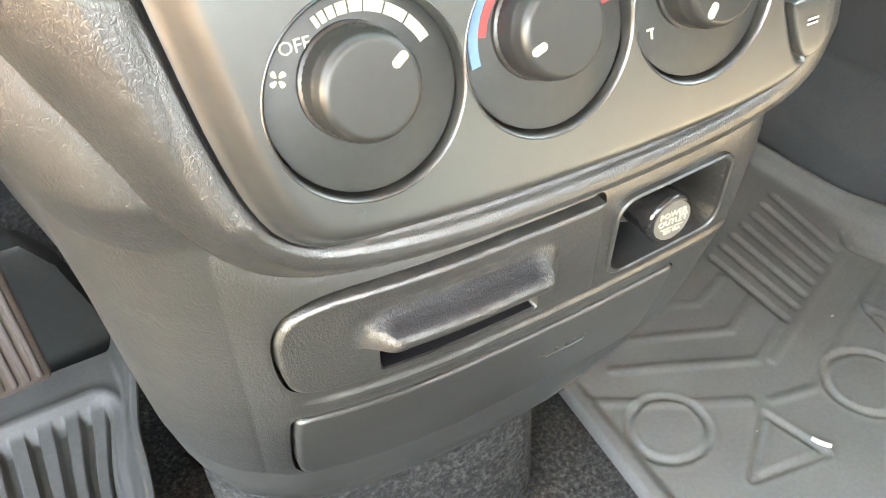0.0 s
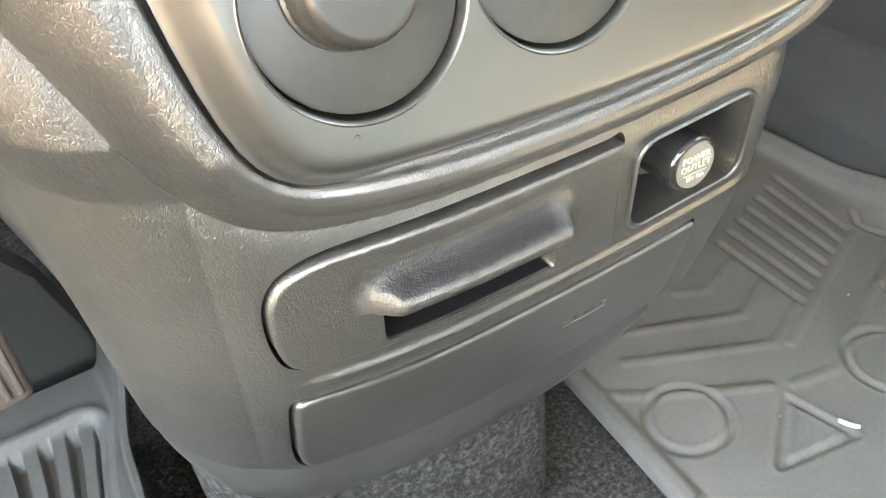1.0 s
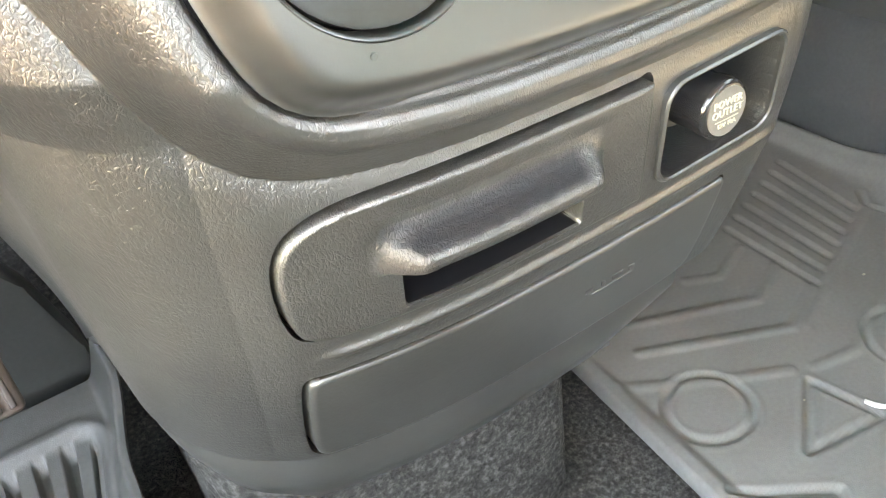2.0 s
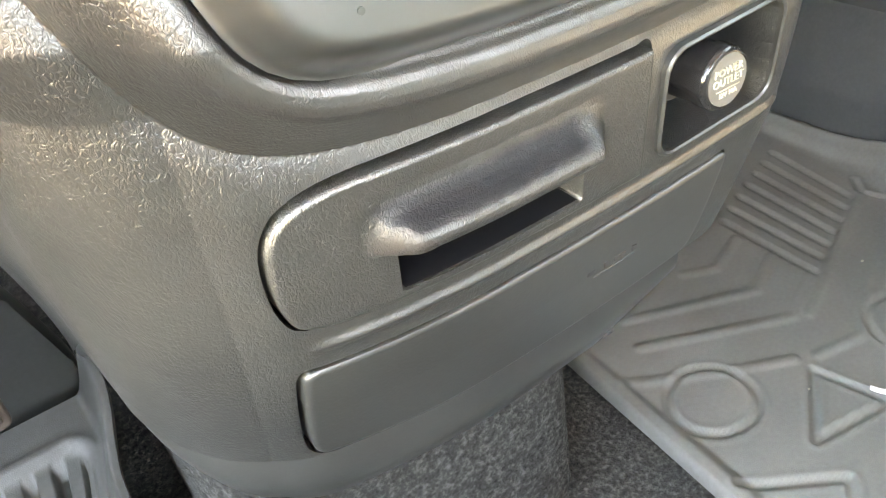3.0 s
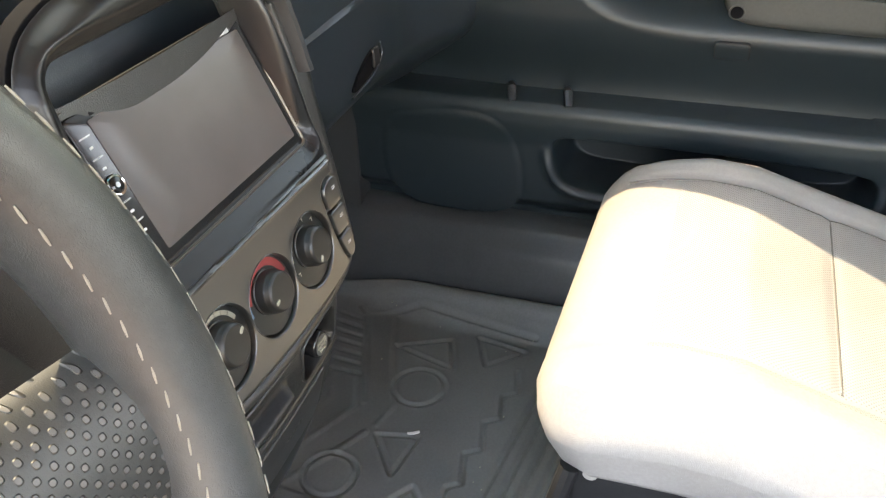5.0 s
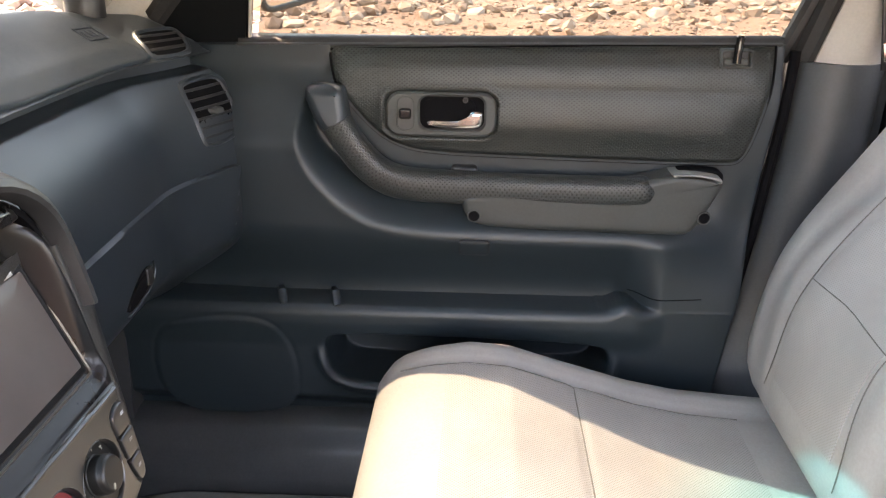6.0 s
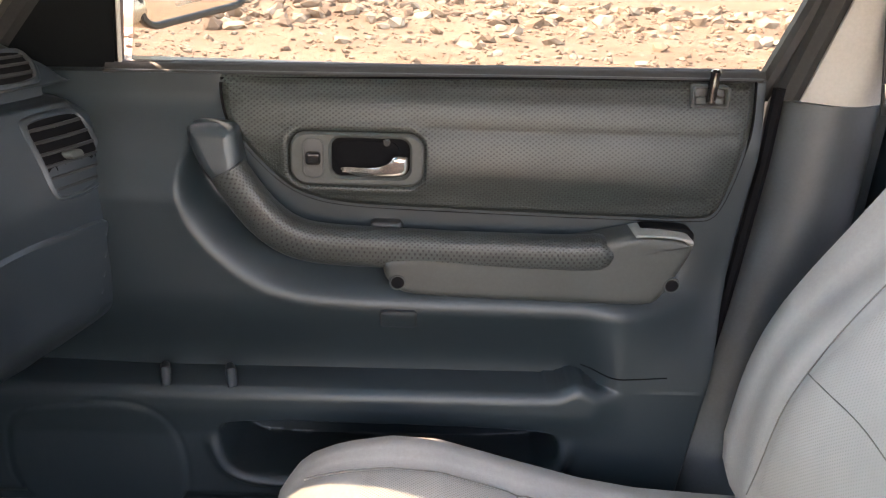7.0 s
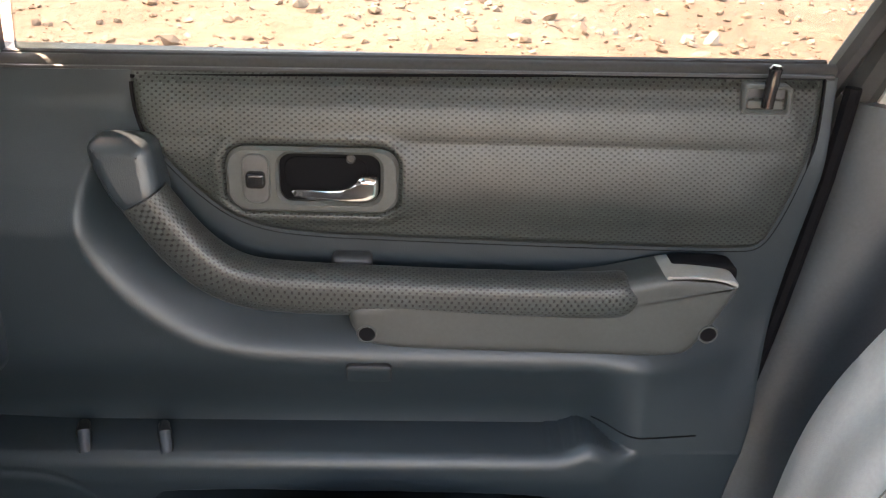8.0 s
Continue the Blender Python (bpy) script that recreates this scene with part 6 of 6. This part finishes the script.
tagged(part("paper_scrap", fl, plastic("white_paper", (0.8, 0.78, 0.74), 0.8)), "small white paper scrap on the rubber mat", "scrap")

dm = thing("driver_floor_mat", "grey ribbed rubber driver floor mat with turned-up edge", "floor mat", (-0.36, 0.2, 0.0))
DX0, DX1 = -0.66, -0.148


def dmat_z(x, y):
    z = 0.022 + 0.30 * np.clip(y - 0.10, 0, None)
    panel = poly_sd(x, y, DPANEL)
    z = z - 0.004 * sstep(0.002, -0.002, panel) + 0.0035 * np.exp(-((panel - 0.006) / 0.004) ** 2)
    z = z - np.where(panel < -0.006, 0.011 * sstep(0.10, 0.55, np.sin(2 * np.pi * x / 0.0205)), 0)
    edge = DX1 - x
    return z + 0.040 * sstep(0.024, 0.004, edge) ** 1.4


DPANEL = rrect(DX0 + 0.05, -0.25, -0.176, 0.322, 0.018, 6)


def dmat_p(u, v, drop=0.0):
    bend = 0.018 * sstep(0.33, 0.24, v) + 0.020 * sstep(0.25, 0.10, v)
    return u - bend * sstep(-0.26, -0.16, u), v, dmat_z(u, v) - drop


bm = field(np.linspace(DX0, DX1, 420), np.linspace(-0.30, 0.358, 200), dmat_p, lambda u, v: dmat_p(u, v, 0.006))
under(part("mat_sheet", bm, DMAT, sharp=80), dm)

pedal = thing("accelerator_pedal", "worn brownish ribbed accelerator pedal", "pedal", (-0.235, 0.33, 0.13))
PM = Matrix.Translation((-0.236, 0.325, 0.203)) @ pose(0, 0, 0, -18, 0, 4)
bm = rbox((0.058, 0.012, 0.130), 0.005, (0, 0, 0), (6, 2, 10))
bm.transform(PM)
under(part("pedal_pad", bm, plastic("worn_pedal", (0.075, 0.052, 0.040), 0.55), label="worn brown pad"), pedal)
for k in range(6):
    bm = rbox((0.0045, 0.006, 0.118), 0.0018, (-0.022 + 0.0088 * k, -0.007, 0), (1, 1, 8))
    bm.transform(PM)
    under(part("rib", bm, plastic("pedal_rubber", (0.050, 0.036, 0.029), 0.6) if k == 0 else bpy.data.materials["pedal_rubber"]), pedal)
bm = tube([PM @ Vector((0, 0.01, 0.03)), PM @ Vector((0, 0.05, 0.12)), PM @ Vector((0.0, 0.09, 0.28))], 0.007, 8)
under(part("pedal_arm", bm, BLACK), pedal)

# ---------- steering wheel ----------
wheel = thing("steering_wheel", "grey leather-wrapped steering wheel with cream stitching", "steering wheel", (-0.4300, -0.1290, 0.652))
SW = Matrix.Translation((-0.4300, -0.1290, 0.652)) @ pose(0, 0, 0, -17.8, 0, 0)  # local x right, z up the wheel, -y to the driver
R, r = 0.1915, 0.0168
seg, b = 150, bmesh.new()
rows = []
for i in range(seg):
    a = 2 * math.pi * i / seg
    rr = r * (1 + 0.06 * math.cos(4 * a))
    rows.append([b.verts.new(SW @ Vector(((R + rr * math.cos(t)) * math.cos(a), 1.12 * rr * math.sin(t), (R + rr * math.cos(t)) * math.sin(a)))) for t in np.linspace(0, 2 * math.pi, 25)[:-1]])
for i in range(seg):
    for k in range(24):
        b.faces.new((rows[i][k], rows[i][(k + 1) % 24], rows[(i + 1) % seg][(k + 1) % 24], rows[(i + 1) % seg][k]))
rim = under(part("rim", b, WRAP, label="grey wrinkled leather rim"), wheel)
# two rows of cream stitches along the rim, each row one mesh
for t0, hgt in ((radians(-52), 0.0008), (radians(-138), 0.0008)):
    b = bmesh.new()
    for i in range(128):
        a0, a1 = 2 * math.pi * (i + 0.15) / 128, 2 * math.pi * (i + 0.80) / 128
        pp = []
        for a, t in ((a0, t0 - 0.03), ((a0 + a1) / 2, t0), (a1, t0 + 0.03)):
            q = r * 1.03 + 0.0003
            pp.append(SW @ Vector(((R + q * math.cos(t)) * math.cos(a), 1.12 * q * math.sin(t), (R + q * math.cos(t)) * math.sin(a))))
        tube(pp, [0.0003, 0.0005, 0.0003], 6, False, b)
    tagged(part("stitching", b, THREAD, rim, "cream thread stitches"), kind="stuff")


def spoke(name, a0, w, mat):
    P = []
    for k in range(12):
        s = k / 11
        d = 0.05 + (R - 0.05) * s
        P.append((d, w * (1 - 0.35 * s + 0.3 * s * s)))
    b = bmesh.new()
    rows = []
    for d, h in P:
        row = []
        for t in np.linspace(0, 2 * math.pi, 17)[:-1]:
            row.append(b.verts.new(SW @ Matrix.Rotation(-radians(a0), 4, "Y") @ Vector((d, 0.028 - 0.022 * d / R + 0.014 * math.sin(t), h * math.cos(t)))))
        rows.append(row)
    for p, q in zip(rows, rows[1:]):
        for k in range(16):
            b.faces.new((p[k], p[(k + 1) % 16], q[(k + 1) % 16], q[k]))
    b.faces.new(rows[0])
    b.faces.new(rows[-1])
    return under(part(name, b, mat), wheel)


for a0, w in ((-8, 0.036), (188, 0.036), (-70, 0.026), (250, 0.026)):
    spoke("spoke", a0, w, PERF)
bm = rbox((0.17, 0.07, 0.15), 0.03, (0, 0.03, -0.01), (8, 4, 8))
bm.transform(SW)
under(part("hub_pad", bm, PERF, label="perforated dark hub cover"), wheel)
bm = tube([SW @ Vector((0, 0.06, 0)), SW @ Vector((0, 0.36, -0.02))], 0.035, 16)
under(part("column", bm, BLACK), wheel)
# ---------- outside ----------
GZ = -0.45
random.seed(11)
DIRT, nt, bs, co = node_mat("sunlit_dirt")
f1, f2 = n_noise(nt, co, 0.9, 8, 0.62), n_noise(nt, co, 9, 6, 0.65)
nt.links.new(n_ramp(nt, n_math(nt, "MULTIPLY_ADD", f2, 0.5, n_math(nt, "MULTIPLY", f1, 0.5)), [(0.32, (0.115, 0.060, 0.037)), (0.5, (0.180, 0.100, 0.063)), (0.66, (0.240, 0.152, 0.104))]), bs.inputs["Base Color"])
bs.inputs["Roughness"].default_value = 0.95
n_bump(nt, f2, 1.0, 0.06, bs)
STONE, nt, bs, co = node_mat("rubble_stone")
oi = nt.nodes.new("ShaderNodeNewGeometry")
f1 = n_noise(nt, co, 6, 6, 0.6)
mixf = n_math(nt, "MULTIPLY_ADD", oi.outputs["Random Per Island"], 0.7, n_math(nt, "MULTIPLY", f1, 0.3))
nt.links.new(n_ramp(nt, mixf, [(0.1, (0.08, 0.05, 0.036)), (0.25, (0.15, 0.09, 0.06)), (0.45, (0.22, 0.14, 0.095)), (0.75, (0.27, 0.195, 0.145)), (0.95, (0.33, 0.27, 0.225))]), bs.inputs["Base Color"])
bs.inputs["Roughness"].default_value = 0.9
n_bump(nt, f1, 0.8, 0.03, bs)


def ground_z(x, y):
    z = GZ + 0.05 * np.sin(0.7 * x + 0.4 * y) * np.cos(0.5 * y - 0.2 * x) + 0.03 * np.sin(2.1 * x - 1.3 * y) + 0.012 * np.sin(6 * x + 4 * y) * np.cos(5 * y - 3 * x)
    return GZ + (z - GZ) * sstep(1.0, 4.0, np.hypot(x, y)) + 0.16 * np.exp(-((x - 13.5) / 2.6) ** 2) * sstep(-9, -4, y)


xs = np.concatenate([[-900, -300, -100, -40], np.linspace(-20, 4, 16), np.linspace(4.4, 34, 110), [45, 70, 120, 300, 900]])
ys = np.concatenate([[-900, -300, -100, -45], np.linspace(-26, 18, 120), [30, 60, 120, 300, 900]])
bm = field(xs, ys, lambda u, v: (u, v, ground_z(u, v)))
tagged(part("ground", bm, DIRT), "sunlit orange-brown bare dirt ground with rubble", "dirt ground", kind="structure")


def rock(b, x, y, z, s, sq):
    m = Matrix.Translation((x, y, z)) @ Euler((random.uniform(-0.5, 0.5), random.uniform(-0.5, 0.5), random.uniform(0, 6.3))).to_matrix().to_4x4() @ Matrix.Diagonal((s, s * random.uniform(0.6, 1.0), s * sq, 1))
    g = bmesh.ops.create_icosphere(b, subdivisions=1, radius=1.0, matrix=m)
    c = Vector((x, y, z))
    for v in g["verts"]:
        v.co = c + (v.co - c) * random.uniform(0.62, 1.18)


def heap(name, n, place, smin, smax, label, cat):
    me_b = []
    for k in range(0, n, 60):
        b = bmesh.new()
        for i in range(min(60, n - k)):
            x, y = place()
            s = smin * (smax / smin) ** (random.random() ** 2.2)
            rock(b, x, y, float(ground_z(np.array(x), np.array(y))) + s * 0.15, s, random.uniform(0.35, 0.75))
        me_b.append(b)
    base = me_b[0]
    tmp = bpy.data.meshes.new("tmp")
    for b in me_b[1:]:
        b.to_mesh(tmp)
        base.from_mesh(tmp)
        b.free()
    bpy.data.meshes.remove(tmp)
    return tagged(part(name, base, STONE, smooth=False), label, cat, kind="stuff")


heap("rubble_field", 3600, lambda: (random.uniform(4.5, 27), random.uniform(-15, 9)), 0.015, 0.11, "scattered pale and brown stones over the dirt", "stones")
heap("gravel", 4200, lambda: (4.3 + 9 * random.random() ** 1.3, random.uniform(-6, 3.5)), 0.010, 0.060, "small dark and pale stone chips on the dirt", "gravel")
heap("rubble_bank", 1900, lambda: (random.gauss(13.2, 1.5), random.uniform(-9, 8)), 0.03, 0.20, "bank of broken pale rubble and rocks", "rubble")
for k in range(24):
    b = bmesh.new()
    x, y, s = random.gauss(12.8, 1.6), random.uniform(-7, 6), random.uniform(0.12, 0.22)
    rock(b, x, y, float(ground_z(np.array(x), np.array(y))) + s * 0.15, s, random.uniform(0.4, 0.7))
    tagged(part("boulder", b, STONE, smooth=False), "pale broken rock lying in the rubble bank", "rock", "rocks in the rubble bank")

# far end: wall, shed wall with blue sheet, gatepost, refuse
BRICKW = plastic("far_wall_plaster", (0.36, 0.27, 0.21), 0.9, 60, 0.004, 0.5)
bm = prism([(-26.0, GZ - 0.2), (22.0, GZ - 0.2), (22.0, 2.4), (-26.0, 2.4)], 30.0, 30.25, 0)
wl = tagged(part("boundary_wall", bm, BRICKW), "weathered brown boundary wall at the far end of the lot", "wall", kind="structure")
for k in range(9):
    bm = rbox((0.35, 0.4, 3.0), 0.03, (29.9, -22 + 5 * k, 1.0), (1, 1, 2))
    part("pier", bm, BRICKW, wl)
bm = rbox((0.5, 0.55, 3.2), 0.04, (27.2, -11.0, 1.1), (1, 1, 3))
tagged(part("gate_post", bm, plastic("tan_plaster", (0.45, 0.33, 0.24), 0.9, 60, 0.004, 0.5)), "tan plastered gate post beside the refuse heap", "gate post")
gate = thing("metal_gate", "pale grey metal sheet gate beside the post", "gate", (27.3, -13.5, GZ))
for k in range(3):
    under(part("gate_leaf", rbox((0.05, 1.35, 2.0), 0.01, (27.3, -12.1 - 1.42 * k, 0.62), (1, 2, 2)), plastic("pale_gate_paint", (0.5, 0.46, 0.42), 0.6)), gate)
    under(part("gate_rail", rbox((0.07, 1.36, 0.06), 0.01, (27.27, -12.1 - 1.42 * k, 0.2), (1, 1, 1)), TRIM), gate)
barrel = plastic("blue_plastic", (0.03, 0.2, 0.45), 0.5)
for yy in (-9.1, -9.9):
    th = thing("water_drum", "blue plastic drum by the gate post", "drum", (27.4, yy, GZ), "blue drums")
    prof = [(0, 0), (0.29, 0), (0.30, 0.03), (0.30, 0.28), (0.312, 0.30), (0.30, 0.32), (0.30, 0.60), (0.312, 0.62), (0.30, 0.64), (0.30, 0.88), (0.28, 0.92), (0, 0.92)]
    under(part("drum_body", lathe(prof, 24, Matrix.Translation((27.4, yy, GZ))), barrel), th)
    under(part("drum_lid", lathe([(0, 0.92), (0.10, 0.92), (0.10, 0.95), (0, 0.95)], 16, Matrix.Translation((27.4, yy, GZ))), BLACK), th)


def bag(x, y, s, mat, name, label):
    b = rbox((s, s * 1.2, s * 0.8), s * 0.3, (0, 0, 0), (8, 8, 6), lambda a, c, d: (a * (1 + 0.18 * np.sin(9 * c / s + 4 * d / s)), c * (1 + 0.14 * np.sin(8 * d / s + 3 * a / s)), d * (1 + 0.15 * np.cos(7 * a / s + 5 * c / s)) + 0.1 * s * (np.hypot(a, c) < 0.2 * s) * (d > 0)))
    b.transform(Matrix.Translation((x, y, GZ + s * 0.36)))
    tagged(part(name, b, mat), label, "refuse")


bag(25.6, -8.6, 0.95, GLOSS, "refuse_bag", "black plastic refuse bag on the dirt")
bag(26.0, -6.6, 0.55, plastic("white_sack", (0.7, 0.68, 0.62), 0.6), "refuse_sack", "crumpled white sack on the dirt")
bag(25.9, -7.4, 0.40, plastic("yellow_plastic", (0.7, 0.55, 0.08), 0.5), "plastic_container", "yellow plastic container on the refuse heap")
bag(25.4, -4.6, 0.42, plastic("pale_blue_plastic", (0.35, 0.5, 0.62), 0.5), "plastic_container", "pale blue plastic container on the dirt")
for x, y, w, l in ((17.5, 2.0, 0.9, 0.5), (23.5, -6.9, 2.4, 0.4), (21.0, 1.0, 1.5, 0.3), (10.8, -5.2, 0.6, 0.35)):
    b = rbox((l, w, 0.05), 0.015, (0, 0, 0), (2, 4, 1))
    b.transform(Matrix.Translation((x, y, float(ground_z(np.array(x), np.array(y))) + 0.08)) @ pose(0, 0, 0, 4, 7, 12))
    tagged(part("broken_slab", b, plastic("pale_slab", (0.6, 0.55, 0.48), 0.9)), "pale broken slab lying on the dirt", "slab", "broken slabs")
# bonnet and wing ahead of the windscreen
bm = field(np.linspace(-0.74, 0.74, 20), np.linspace(0.62, 1.65, 16), lambda u, v: (u, v, 0.70 - 0.10 * (u / 0.74) ** 4 - 0.12 * (v - 0.6) ** 2), lambda u, v: (u, v, 0.50 + 0 * u))
tagged(part("car_bonnet", bm, PAINT), "beige painted bonnet ahead of the windscreen", "bonnet", kind="structure")
